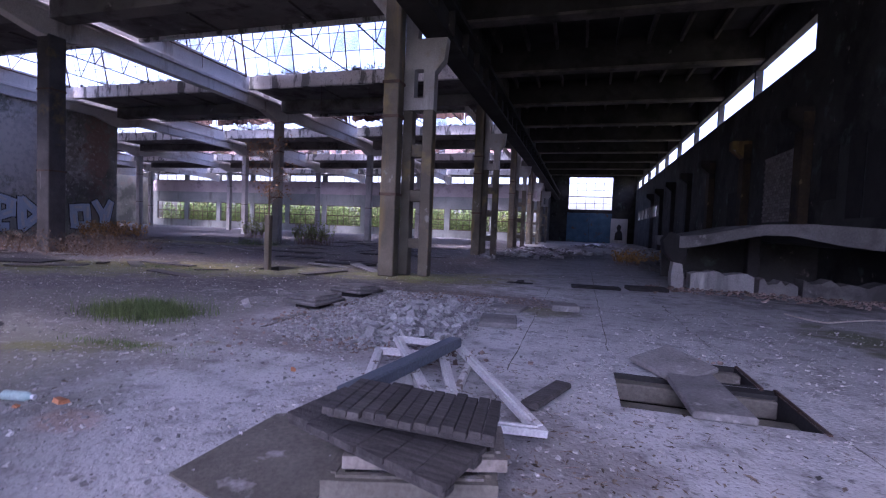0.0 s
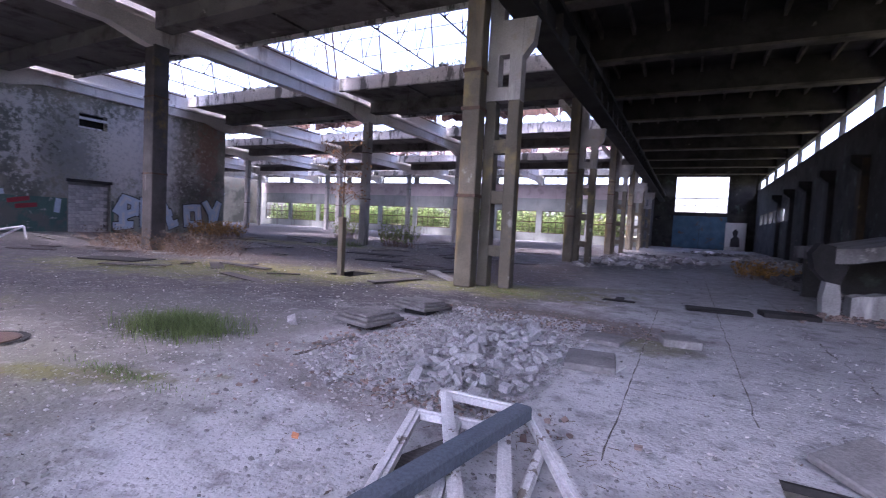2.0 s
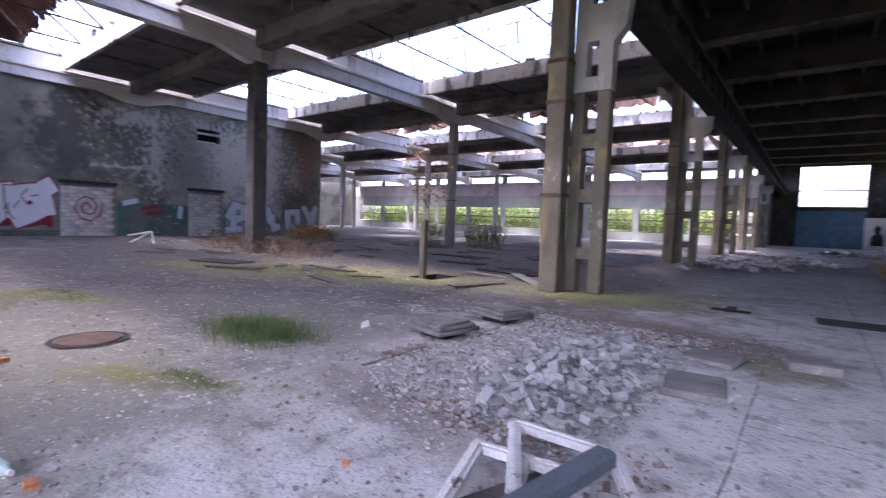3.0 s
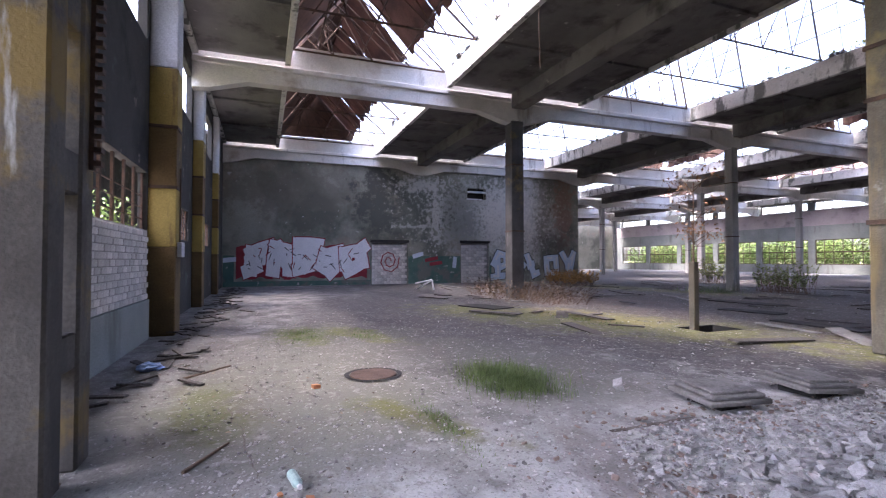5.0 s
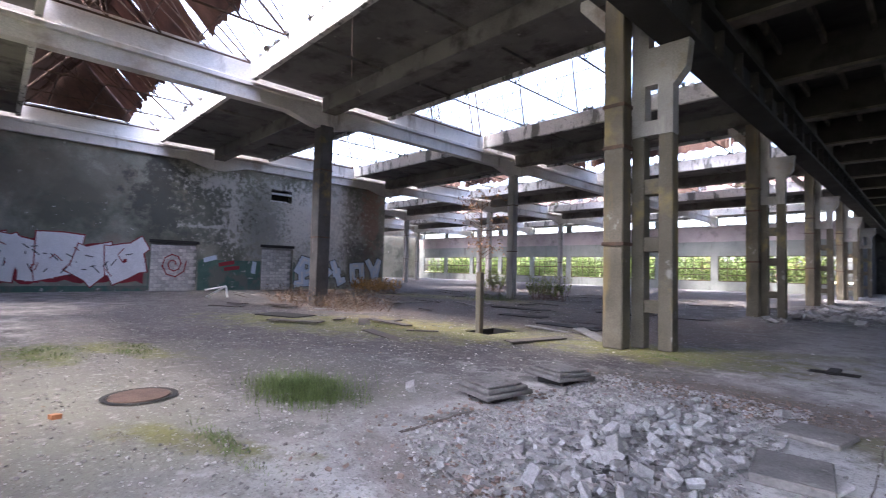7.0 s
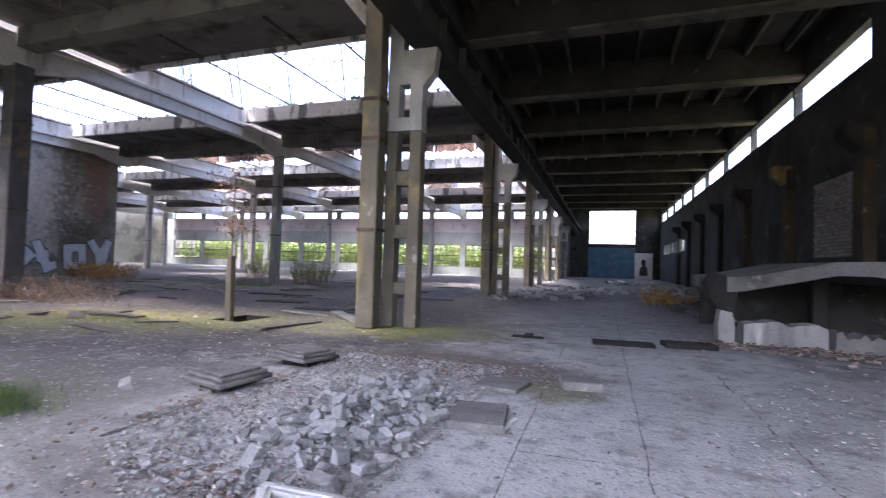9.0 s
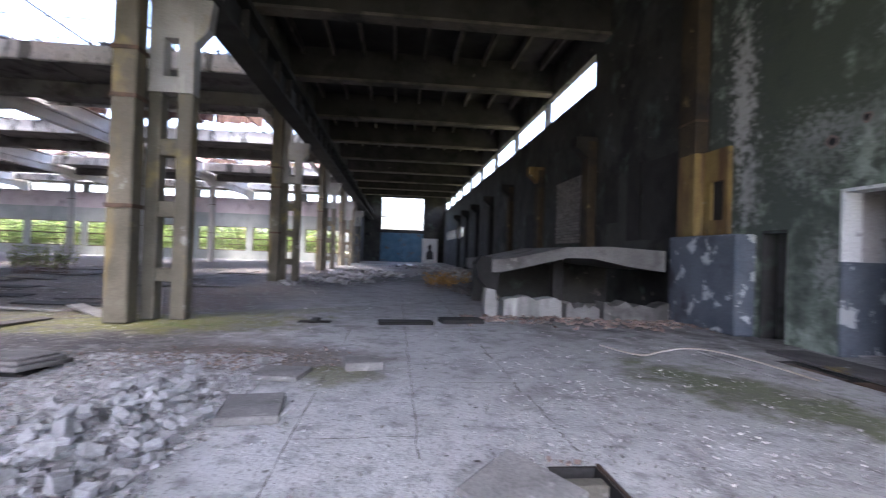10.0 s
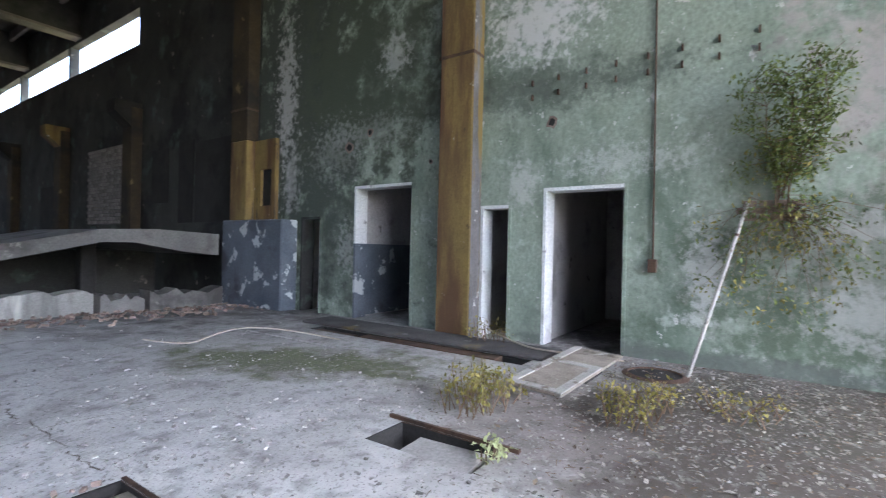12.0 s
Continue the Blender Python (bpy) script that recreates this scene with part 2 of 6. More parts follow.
M_BROWN = mat("brown_roof_lining", (0.085, 0.052, 0.042), (0.15, 0.092, 0.072), 1.2, 0.9, 0.2, spots=(((0.07, 0.045, 0.04), 0.8, 0.52, 0.65),))
M_STEEL = mat("rusty_steel", (0.07, 0.05, 0.04), (0.13, 0.08, 0.055), 4, 0.7, 0.2, 0.5)
M_GREEN = mat("peeling_green_plaster", (0.215, 0.258, 0.205), (0.315, 0.365, 0.3), 0.5, 0.85, 0.4, fine=18, spots=(
    ((0.12, 0.16, 0.12), 0.6, 0.52, 0.66, (1, 1, 0.5)), ((0.09, 0.11, 0.09), 1.7, 0.62, 0.7, DOWN), ((0.15, 0.18, 0.145), 1.1, 0.56, 0.72), ((0.36, 0.4, 0.35), 3.0, 0.6, 0.68),
    ((0.5, 0.5, 0.47), 5.0, 0.665, 0.675), ((0.42, 0.43, 0.4), 12.0, 0.66, 0.68)))
# Dark patches at y 9.6-11.6 paint in the wall's dimming away from the gateway.
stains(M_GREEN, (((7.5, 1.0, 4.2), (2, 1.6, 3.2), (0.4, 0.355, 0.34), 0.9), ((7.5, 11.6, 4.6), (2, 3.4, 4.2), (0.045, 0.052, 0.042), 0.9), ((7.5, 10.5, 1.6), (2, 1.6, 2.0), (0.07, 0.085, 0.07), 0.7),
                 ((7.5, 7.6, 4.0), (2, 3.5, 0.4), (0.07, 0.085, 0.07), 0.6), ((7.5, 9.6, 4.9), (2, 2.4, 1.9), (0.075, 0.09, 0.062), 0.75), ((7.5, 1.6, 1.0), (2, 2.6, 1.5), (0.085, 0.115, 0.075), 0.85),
                 ((7.5, 0.4, 1.8), (2, 0.9, 0.7), (0.2, 0.19, 0.18), 0.7), ((7.5, 3.0, 0.1), (2, 4.0, 0.14), (0.11, 0.12, 0.11), 0.7)), 1.6, 1.6)
stains(M_GREEN, (((7.5, 6.1, 5.0), (2, 0.9, 0.6), (0.58, 0.58, 0.57), 0.95), ((7.5, 12.2, 4.8), (2, 0.35, 1.8), (0.46, 0.45, 0.43), 0.8), ((7.5, 12.0, 3.0), (2, 0.3, 1.0), (0.36, 0.36, 0.35), 0.6),
                 ((7.5, 9.0, 5.1), (2, 0.35, 0.4), (0.5, 0.5, 0.48), 0.6), ((7.5, 3.75, 1.2), (2, 0.22, 0.7), (0.52, 0.52, 0.5), 0.7), ((7.5, 6.3, 2.5), (2, 0.25, 0.4), (0.5, 0.5, 0.48), 0.6),
                 ((7.5, 2.2, 0.8), (2, 0.4, 0.5), (0.4, 0.4, 0.38), 0.6), ((7.5, 2.0, 1.75), (2, 1.2, 0.2), (0.42, 0.41, 0.39), 0.55)), 2.4, 6.0)
stains(M_GREEN, (((7.5, 9.6, 3.7), (2, 1.3, 0.3), (0.36, 0.37, 0.35), 0.3), ((7.5, 10.6, 3.4), (2, 0.7, 0.6), (0.36, 0.37, 0.35), 0.3), ((7.5, 4.7, 2.75), (2, 0.9, 0.2), (0.5, 0.51, 0.49), 0.5), ((7.5, 7.5, 1.0), (2, 0.3, 0.9), (0.4, 0.41, 0.39), 0.45),
                 ((7.5, 10.2, 1.4), (2, 0.25, 0.5), (0.4, 0.41, 0.39), 0.5), ((7.5, 1.6, 1.4), (2, 1.8, 0.9), (0.36, 0.35, 0.33), 0.4), ((7.5, 5.6, 3.9), (2, 1.6, 0.3), (0.09, 0.105, 0.09), 0.5)), 2.9, 11.0)
M_OCHRE = mat("ochre_painted_concrete", (0.18, 0.128, 0.05), (0.27, 0.19, 0.066), 0.9, 0.8, 0.3, spots=(
    ((0.1, 0.055, 0.03), 0.8, 0.42, 0.52, DOWN), ((0.07, 0.055, 0.035), 2.6, 0.56, 0.62, DOWN), ((0.5, 0.47, 0.4), 3.0, 0.66, 0.69), ((0.07, 0.05, 0.03), 2.0, 0.63, 0.7)))
M_OCHREY = mat("worn_yellow_paint", (0.3, 0.22, 0.06), (0.42, 0.31, 0.09), 0.9, 0.8, 0.3, spots=(
    ((0.14, 0.09, 0.045), 1.6, 0.56, 0.62, DOWN), ((0.55, 0.52, 0.45), 4.0, 0.66, 0.69)))
M_OCHREB = mat("brown_stained_paint", (0.11, 0.075, 0.035), (0.18, 0.12, 0.05), 0.9, 0.85, 0.3, spots=(
    ((0.06, 0.045, 0.03), 1.1, 0.52, 0.62, DOWN), ((0.3, 0.22, 0.07), 2.0, 0.62, 0.68)))
M_WEST = mat("dark_green_peeling_plaster", (0.22, 0.222, 0.18), (0.33, 0.325, 0.27), 0.3, 0.88, 0.35, spots=(
    ((0.12, 0.125, 0.1), 0.25, 0.48, 0.6), ((0.27, 0.22, 0.17), 0.3, 0.56, 0.68), ((0.5, 0.49, 0.46), 2.0, 0.68, 0.69), ((0.45, 0.44, 0.42), 7.0, 0.69, 0.7)))
stains(M_WEST, (((-28.4, 5.0, 5.6), (3, 5.5, 1.6), (0.17, 0.15, 0.12), 0.6), ((-28.4, 9.5, 5.4), (3, 1.4, 2.4), (0.05, 0.05, 0.045), 0.8), ((-28.4, 11.4, 4.6), (3, 2.6, 2.4), (0.09, 0.1, 0.09), 0.7),
                ((-28.4, 19.6, 4.4), (3, 3.8, 3.0), (0.48, 0.46, 0.43), 0.9), ((-28.4, 22.9, 5.2), (3, 0.9, 3.2), (0.27, 0.16, 0.12), 0.8), ((-28.4, 21.2, 4.4), (3, 0.7, 2.2), (0.13, 0.11, 0.085), 0.6),
                ((-28.4, 22.0, 2.6), (3, 1.2, 0.9), (0.07, 0.065, 0.06), 0.6)), 1.9, 1.5)
stains(M_WEST, (((-28.4, 12.3, 6.2), (3, 1.9, 0.6), (0.58, 0.56, 0.53), 0.95), ((-28.4, 13.3, 4.6), (3, 0.5, 2.0), (0.58, 0.56, 0.53), 0.9), ((-28.4, 17.0, 4.4), (3, 4.2, 2.2), (0.6, 0.57, 0.52), 0.9),
                ((-28.4, 15.2, 4.2), (3, 1.5, 1.7), (0.09, 0.1, 0.09), 0.65), ((-28.4, 12.0, 3.6), (3, 1.6, 0.12), (0.5, 0.49, 0.46), 0.8)), 2.6, 4.2)
# Darkened copy of the ochre paint; carries the dimness of the far bay.
M_DIMOCHRE = mat("dim_ochre_paint", (0.035, 0.027, 0.018), (0.07, 0.05, 0.028), 0.9, 0.9, 0.3, spots=(((0.022, 0.02, 0.019), 0.7, 0.5, 0.62), ((0.16, 0.12, 0.06), 2.5, 0.64, 0.7)))
M_SIDE = mat("grey_mauve_plaster", (0.11, 0.105, 0.105), (0.18, 0.17, 0.17), 2, 0.9, 0.3, spots=(((0.2, 0.14, 0.05), 1.6, 0.54, 0.6, DOWN), ((0.06, 0.055, 0.05), 3.0, 0.6, 0.66), ((0.5, 0.49, 0.47), 4.0, 0.64, 0.67)))
M_BRICKW = mat("limewashed_brick", (0.5, 0.46, 0.43), (0.62, 0.59, 0.55), 3, 0.9, 0.3, vary=0.22, spots=(((0.3, 0.16, 0.11), 2.0, 0.6, 0.68),))
M_MORTAR = mat("grey_mortar", (0.25, 0.24, 0.23), (0.33, 0.32, 0.3), 5, 0.95, 0.3)
# Darker copy of the limewashed brick; the dim side of the bay is in it.
M_DIMBRICK = mat("dim_limewashed_brick", (0.15, 0.135, 0.125), (0.24, 0.22, 0.2), 0.8, 0.9, 0.3, vary=0.3, spots=(((0.06, 0.05, 0.045), 0.5, 0.5, 0.62),))
# Black for unlit depth behind openings and in flat recess sheets.
M_BLACK = mat("depth_shade_black", (0.02, 0.02, 0.02), (0.035, 0.033, 0.03), 2, 0.95, 0.1)
M_WHITEW = mat("white_painted_wall", (0.6, 0.61, 0.62), (0.72, 0.72, 0.71), 0.8, 0.8, 0.2, spots=(((0.34, 0.33, 0.33), 1.0, 0.56, 0.7), ((0.2, 0.19, 0.19), 3, 0.64, 0.7)))
# Grubby white walls, greyed so that the rooms' inner shade is in the colour.
M_ROOM = mat("dimmed_grubby_white_wall", (0.33, 0.315, 0.31), (0.44, 0.42, 0.41), 0.8, 0.85, 0.25, spots=(((0.16, 0.15, 0.15), 1.0, 0.54, 0.7), ((0.1, 0.095, 0.09), 3, 0.62, 0.7)))
M_BLUEW = mat("blue_grey_dado", (0.075, 0.09, 0.11), (0.125, 0.14, 0.165), 0.9, 0.75, 0.2, spots=(((0.42, 0.43, 0.44), 2.2, 0.57, 0.6), ((0.06, 0.06, 0.07), 0.8, 0.56, 0.66)))
M_BLUEGATE = mat("faded_blue_gate", (0.06, 0.13, 0.2), (0.1, 0.19, 0.27), 1, 0.6, 0.1, spots=(((0.13, 0.09, 0.06), 1.5, 0.58, 0.66),))
M_WOODG = mat("weathered_grey_wood", (0.045, 0.04, 0.037), (0.095, 0.087, 0.08), 3, 0.85, 0.4, stretch=(1, 12, 1), fine=60, vary=0.2)
M_WOODW = mat("flaking_white_wood", (0.52, 0.51, 0.5), (0.64, 0.63, 0.61), 4, 0.75, 0.3, fine=60, vary=0.12, spots=(((0.2, 0.17, 0.14), 7, 0.58, 0.63),))
M_RUBBLE = tint_by_island(mat("concrete_rubble", (0.22, 0.21, 0.205), (0.36, 0.35, 0.345), 5, 0.95, 0.5, fine=60), 0.35)
M_GRASS = tint_by_island(mat("grass", (0.085, 0.125, 0.042), (0.14, 0.19, 0.065), 3, 0.7, 0.0), 0.4)
M_LEAF = tint_by_island(mat("leaves", (0.08, 0.11, 0.03), (0.14, 0.17, 0.045), 3, 0.65, 0.0), 0.45)
M_LEAFY = tint_by_island(mat("yellowing_leaves", (0.15, 0.14, 0.035), (0.26, 0.22, 0.06), 3, 0.65, 0.0), 0.45)
M_LEAFR = tint_by_island(mat("red_brown_leaves", (0.18, 0.1, 0.05), (0.28, 0.15, 0.07), 3, 0.7, 0.0), 0.4)
M_TWIG = mat("dry_twigs", (0.09, 0.06, 0.04), (0.16, 0.11, 0.075), 6, 0.9, 0.2)
M_RUST = mat("rusty_iron", (0.07, 0.045, 0.034), (0.12, 0.08, 0.06), 5, 0.75, 0.3, 0.4)
M_SILVER = mat("silver_spray_paint", (0.74, 0.73, 0.75), (0.82, 0.81, 0.83), 1.5, 0.55, 0.1)
M_REDP = mat("dark_red_spray_paint", (0.2, 0.02, 0.03), (0.3, 0.035, 0.045), 1.5, 0.6, 0.1)
M_BLUEP = mat("pale_blue_spray_paint", (0.5, 0.58, 0.68), (0.6, 0.67, 0.75), 1.5, 0.6, 0.1)
M_BLACKP = mat("black_spray_paint", (0.025, 0.025, 0.03), (0.045, 0.045, 0.05), 2, 0.6, 0.1)
M_WHITEP = mat("white_spray_paint", (0.66, 0.66, 0.67), (0.75, 0.75, 0.75), 2, 0.6, 0.1)
M_EARTH = mat("outdoor_ground", (0.1, 0.11, 0.05), (0.16, 0.15, 0.08), 0.2, 0.95, 0.3)
M_PANEL = mat("pinkish_cladding", (0.36, 0.31, 0.31), (0.46, 0.4, 0.39), 0.5, 0.85, 0.15, spots=(((0.22, 0.2, 0.2), 0.8, 0.56, 0.7),))
M_PARAPET = mat("grey_green_render", (0.2, 0.22, 0.21), (0.28, 0.3, 0.28), 0.6, 0.88, 0.2, spots=(((0.12, 0.12, 0.11), 1, 0.56, 0.68, DOWN),))
M_LEAFG = tint_by_island(mat("sunlit_green_leaves", (0.09, 0.14, 0.03), (0.17, 0.23, 0.05), 0.5, 0.6, 0.0), 0.5)
M_ORANGE = tint_by_island(mat("orange_dry_leaves", (0.26, 0.14, 0.04), (0.34, 0.2, 0.06), 3, 0.7, 0.0), 0.4)
M_PALELEAF = mat("pale_leaves", (0.3, 0.33, 0.16), (0.42, 0.45, 0.24), 6, 0.6, 0.0)
M_TEAL = mat("worn_teal_paint", (0.06, 0.12, 0.1), (0.1, 0.17, 0.14), 0.8, 0.85, 0.2, spots=(((0.14, 0.145, 0.125), 0.8, 0.5, 0.56), ((0.4, 0.39, 0.37), 2.5, 0.62, 0.66)))
M_CHUNK = mat("broken_concrete", (0.27, 0.265, 0.265), (0.4, 0.395, 0.39), 3, 0.95, 0.5, fine=14, vary=0.28)
M_CHIPS = tint_by_island(mat("plaster_chips", (0.22, 0.21, 0.2), (0.42, 0.4, 0.38), 5, 0.95, 0.0), 0.5)
M_WLITTER = tint_by_island(mat("wall_litter", (0.13, 0.12, 0.105), (0.27, 0.255, 0.23), 5, 0.95, 0.0), 0.6)
M_REDBRICK = tint_by_island(mat("red_brick", (0.17, 0.125, 0.105), (0.27, 0.205, 0.175), 5, 0.95, 0.4), 0.4)
M_WOODB = mat("blue_grey_timber", (0.09, 0.108, 0.13), (0.145, 0.162, 0.185), 2, 0.8, 0.3, stretch=(1, 0.1, 1), fine=50)
M_WOODL = mat("pale_bare_wood", (0.36, 0.31, 0.25), (0.46, 0.41, 0.34), 4, 0.8, 0.3, fine=50, spots=(((0.18, 0.15, 0.12), 5, 0.58, 0.66),))
M_SHEET = mat("grey_brown_board", (0.11, 0.1, 0.08), (0.17, 0.155, 0.125), 2, 0.85, 0.2, spots=(((0.36, 0.34, 0.32), 3, 0.6, 0.68),))
M_COLD = mat("darkened_dirty_concrete", (0.06, 0.057, 0.055), (0.11, 0.105, 0.1), 1.5, 0.9, 0.3, spots=(((0.18, 0.14, 0.06), 0.9, 0.58, 0.68), ((0.24, 0.235, 0.225), 2.5, 0.64, 0.7, DOWN)))
M_COLS = mat("ochre_and_grey_dirty_concrete", (0.075, 0.066, 0.056), (0.13, 0.118, 0.102), 1.2, 0.9, 0.3, spots=(((0.2, 0.14, 0.05), 0.7, 0.52, 0.6), ((0.06, 0.056, 0.052), 1.4, 0.55, 0.66, DOWN), ((0.42, 0.41, 0.39), 2.2, 0.63, 0.68, DOWN)))
M_BLUEBAG = mat("blue_plastic_film", (0.12, 0.22, 0.45), (0.3, 0.4, 0.6), 9, 0.4, 0.1)
M_BOTTLE = mat("pale_green_plastic", (0.3, 0.42, 0.38), (0.42, 0.52, 0.48), 6, 0.35, 0.05)
M_CLAY = mat("orange_clay", (0.42, 0.17, 0.08), (0.55, 0.25, 0.12), 8, 0.9, 0.3)
M_BOARD = mat("weathered_brown_door_wood", (0.2, 0.175, 0.145), (0.3, 0.265, 0.225), 3, 0.85, 0.3, fine=45, spots=(((0.1, 0.085, 0.07), 2.5, 0.56, 0.66), ((0.4, 0.38, 0.35), 4, 0.62, 0.68)))
M_LITTER = tint_by_island(mat("dead_leaves_and_litter", (0.09, 0.065, 0.045), (0.19, 0.15, 0.11), 5, 0.9, 0.0), 0.7)
M_COVER = mat("dirty_cast_cover", (0.11, 0.104, 0.1), (0.19, 0.18, 0.172), 3, 0.85, 0.3, fine=40, spots=(((0.06, 0.056, 0.05), 4, 0.55, 0.66), ((0.34, 0.33, 0.31), 7, 0.63, 0.7)))
M_JOINT = mat("dirt_filled_joint", (0.07, 0.058, 0.048), (0.16, 0.14, 0.12), 6, 0.95, 0.2)
M_LID = mat("weathered_concrete_lid", (0.15, 0.143, 0.135), (0.235, 0.225, 0.212), 2.5, 0.9, 0.3, fine=40, spots=(((0.09, 0.085, 0.08), 3, 0.56, 0.68), ((0.32, 0.31, 0.29), 6, 0.62, 0.7)))
M_STILE = mat("faded_grey_paint_on_wood", (0.3, 0.285, 0.265), (0.4, 0.385, 0.36), 4, 0.8, 0.3, fine=50, spots=(((0.17, 0.145, 0.12), 6, 0.58, 0.65),))
M_GLASS = bpy.data.materials.new("dusty_glass")
M_GLASS.use_nodes = True
_g = M_GLASS.node_tree.nodes["Principled BSDF"]
_g.inputs["Transmission Weight"].default_value, _g.inputs["Roughness"].default_value, _g.inputs["IOR"].default_value = 1.0, 0.25, 1.45
_g.inputs["Base Color"].default_value = (0.86, 0.93, 0.96, 1)


# ---- mesh helpers ----
def mesh(name, bm, material, smooth=False):
    me = bpy.data.meshes.new(name)
    bm.normal_update()
    bm.to_mesh(me)
    bm.free()
    if material:
        me.materials.append(material)
    if smooth:
        for p in me.polygons:
            p.use_smooth = True
    return me


def thing(name, label, category, at=(0, 0, 0), group="", kind=""):
    """An empty that parents its parts."""
    ob = new(name)
    ob.location = at
    ob.empty_display_size = 0.1
    return tagged(ob, label, category, group, kind)


def part(name, bm, material, parent=None, label="", smooth=False):
    ob = new(name, mesh(name, bm, material, smooth))
    if parent:
        ob.parent = parent
    if label:
        tagged(ob, label)
    return ob


def solid(name, bm, material, label, category="", kind="structure", smooth=False):
    return tagged(new(name, mesh(name, bm, material, smooth)), label, category, "", kind)


def box(bm, x0, x1, y0, y1, z0, z1, m=None, jit=0.0):
    vs = [bm.verts.new((x, y, z)) for x in (x0, x1) for y in (y0, y1) for z in (z0, z1)]
    for v in vs:
        if jit:
            v.co += Vector((random.uniform(-jit, jit), random.uniform(-jit, jit), random.uniform(-jit, jit)))
        if m is not None:
            v.co = m @ v.co
    for f in ((0, 1, 3, 2), (4, 6, 7, 5), (0, 4, 5, 1), (2, 3, 7, 6), (0, 2, 6, 4), (1, 5, 7, 3)):
        bm.faces.new([vs[i] for i in f])
    return vs


def B(x0, x1, y0, y1, z0, z1, m=None, bev=0.0, jit=0.0):
    bm = bmesh.new()
    box(bm, x0, x1, y0, y1, z0, z1, m, jit)
    if bev:
        bmesh.ops.bevel(bm, geom=bm.edges[:], offset=bev, segments=1, affect="EDGES")
    return bm


def bar(bm, a, b, r=0.02, sides=5, r2=None):
    """A straight round bar from a to b."""
    a, b = Vector(a), Vector(b)
    d = (b - a)
    if d.length < 1e-5:
        return
    q = d.to_track_quat("Z", "Y").to_matrix()
    rings = []
    for p, rr in ((a, r), (b, r if r2 is None else r2)):
        rings.append([bm.verts.new(p + q @ Vector((rr * math.cos(2 * math.pi * i / sides), rr * math.sin(2 * math.pi * i / sides), 0))) for i in range(sides)])
    for i in range(sides):
        j = (i + 1) % sides
        bm.faces.new((rings[0][i], rings[0][j], rings[1][j], rings[1][i]))
    bm.faces.new(rings[0][::-1])
    bm.faces.new(rings[1])


def pierced(axis, p0, p1, u0, u1, z0, z1, holes):
    """A wall with thickness p0..p1 along axis 'x' or 'y', from u0 to u1, with openings (ua, ub, za, zb) cut right through."""
    us = sorted({u0, u1, *[min(max(h[i], u0), u1) for h in holes for i in (0, 1)]})
    zs = sorted({z0, z1, *[min(max(h[i], z0), z1) for h in holes for i in (2, 3)]})
    bm = bmesh.new()
    full = lambda i, j: 0 <= i < len(us) - 1 and 0 <= j < len(zs) - 1 and not any(
        h[0] < (us[i] + us[i + 1]) / 2 < h[1] and h[2] < (zs[j] + zs[j + 1]) / 2 < h[3] for h in holes)
    P = lambda p, u, z: (p, u, z) if axis == "x" else (u, p, z)
    quad = lambda *c: bm.faces.new([bm.verts.new(v) for v in c])
    for i in range(len(us) - 1):
        for j in range(len(zs) - 1):
            if not full(i, j):
                continue
            a, b, c, d = us[i], us[i + 1], zs[j], zs[j + 1]
            quad(P(p0, a, c), P(p0, b, c), P(p0, b, d), P(p0, a, d))
            quad(P(p1, a, c), P(p1, a, d), P(p1, b, d), P(p1, b, c))
            if not full(i - 1, j):
                quad(P(p0, a, c), P(p0, a, d), P(p1, a, d), P(p1, a, c))
            if not full(i + 1, j):
                quad(P(p0, b, c), P(p1, b, c), P(p1, b, d), P(p0, b, d))
            if not full(i, j - 1):
                quad(P(p0, a, c), P(p1, a, c), P(p1, b, c), P(p0, b, c))
            if not full(i, j + 1):
                quad(P(p0, a, d), P(p0, b, d), P(p1, b, d), P(p1, a, d))
    bmesh.ops.remove_doubles(bm, verts=bm.verts[:], dist=1e-4)
    bmesh.ops.recalc_face_normals(bm, faces=bm.faces[:])
    return bm


def prism(pts, h, axis="z", at=0.0):
    """An outline pushed out by h along an axis."""
    bm = bmesh.new()
    T = {"z": lambda u, v, w: (u, v, w), "x": lambda u, v, w: (w, u, v), "y": lambda u, v, w: (u, w, v)}[axis]
    lo = [bm.verts.new(T(u, v, at)) for u, v in pts]
    hi = [bm.verts.new(T(u, v, at + h)) for u, v in pts]
    bm.faces.new(lo[::-1])
    bm.faces.new(hi)
    for i in range(len(pts)):
        j = (i + 1) % len(pts)
        bm.faces.new((lo[i], lo[j], hi[j], hi[i]))
    bmesh.ops.recalc_face_normals(bm, faces=bm.faces[:])
    return bm

# ---- the plan: a 12 m grid of columns ----
ROW_A, ROWS_HALL = -4.42, (-16.4, -28.4, -40.4, -52.4, -64.4)
GRID_Y = (12.2, 24.2, 36.2, 48.2)
END_Y, BAY_Y, WALL_E, WALL_W = 60.0, 74.0, 7.52, -28.4
G_LO, G_HI, S_LO, S_HI = 7.2, 8.6, 7.85, 8.5

# ---- floor and ground ----
FLOOR_HOLES = ((0.73, 2.03, 4.64, 5.56), (1.58, 1.93, 5.57, 6.27), (3.27, 3.72, 4.62, 5.55), (-7.95, -7.15, 11.45, 12.6), (-1.36, -0.72, 12.5, 12.85), (6.05, 6.45, 5.6, 9.6))


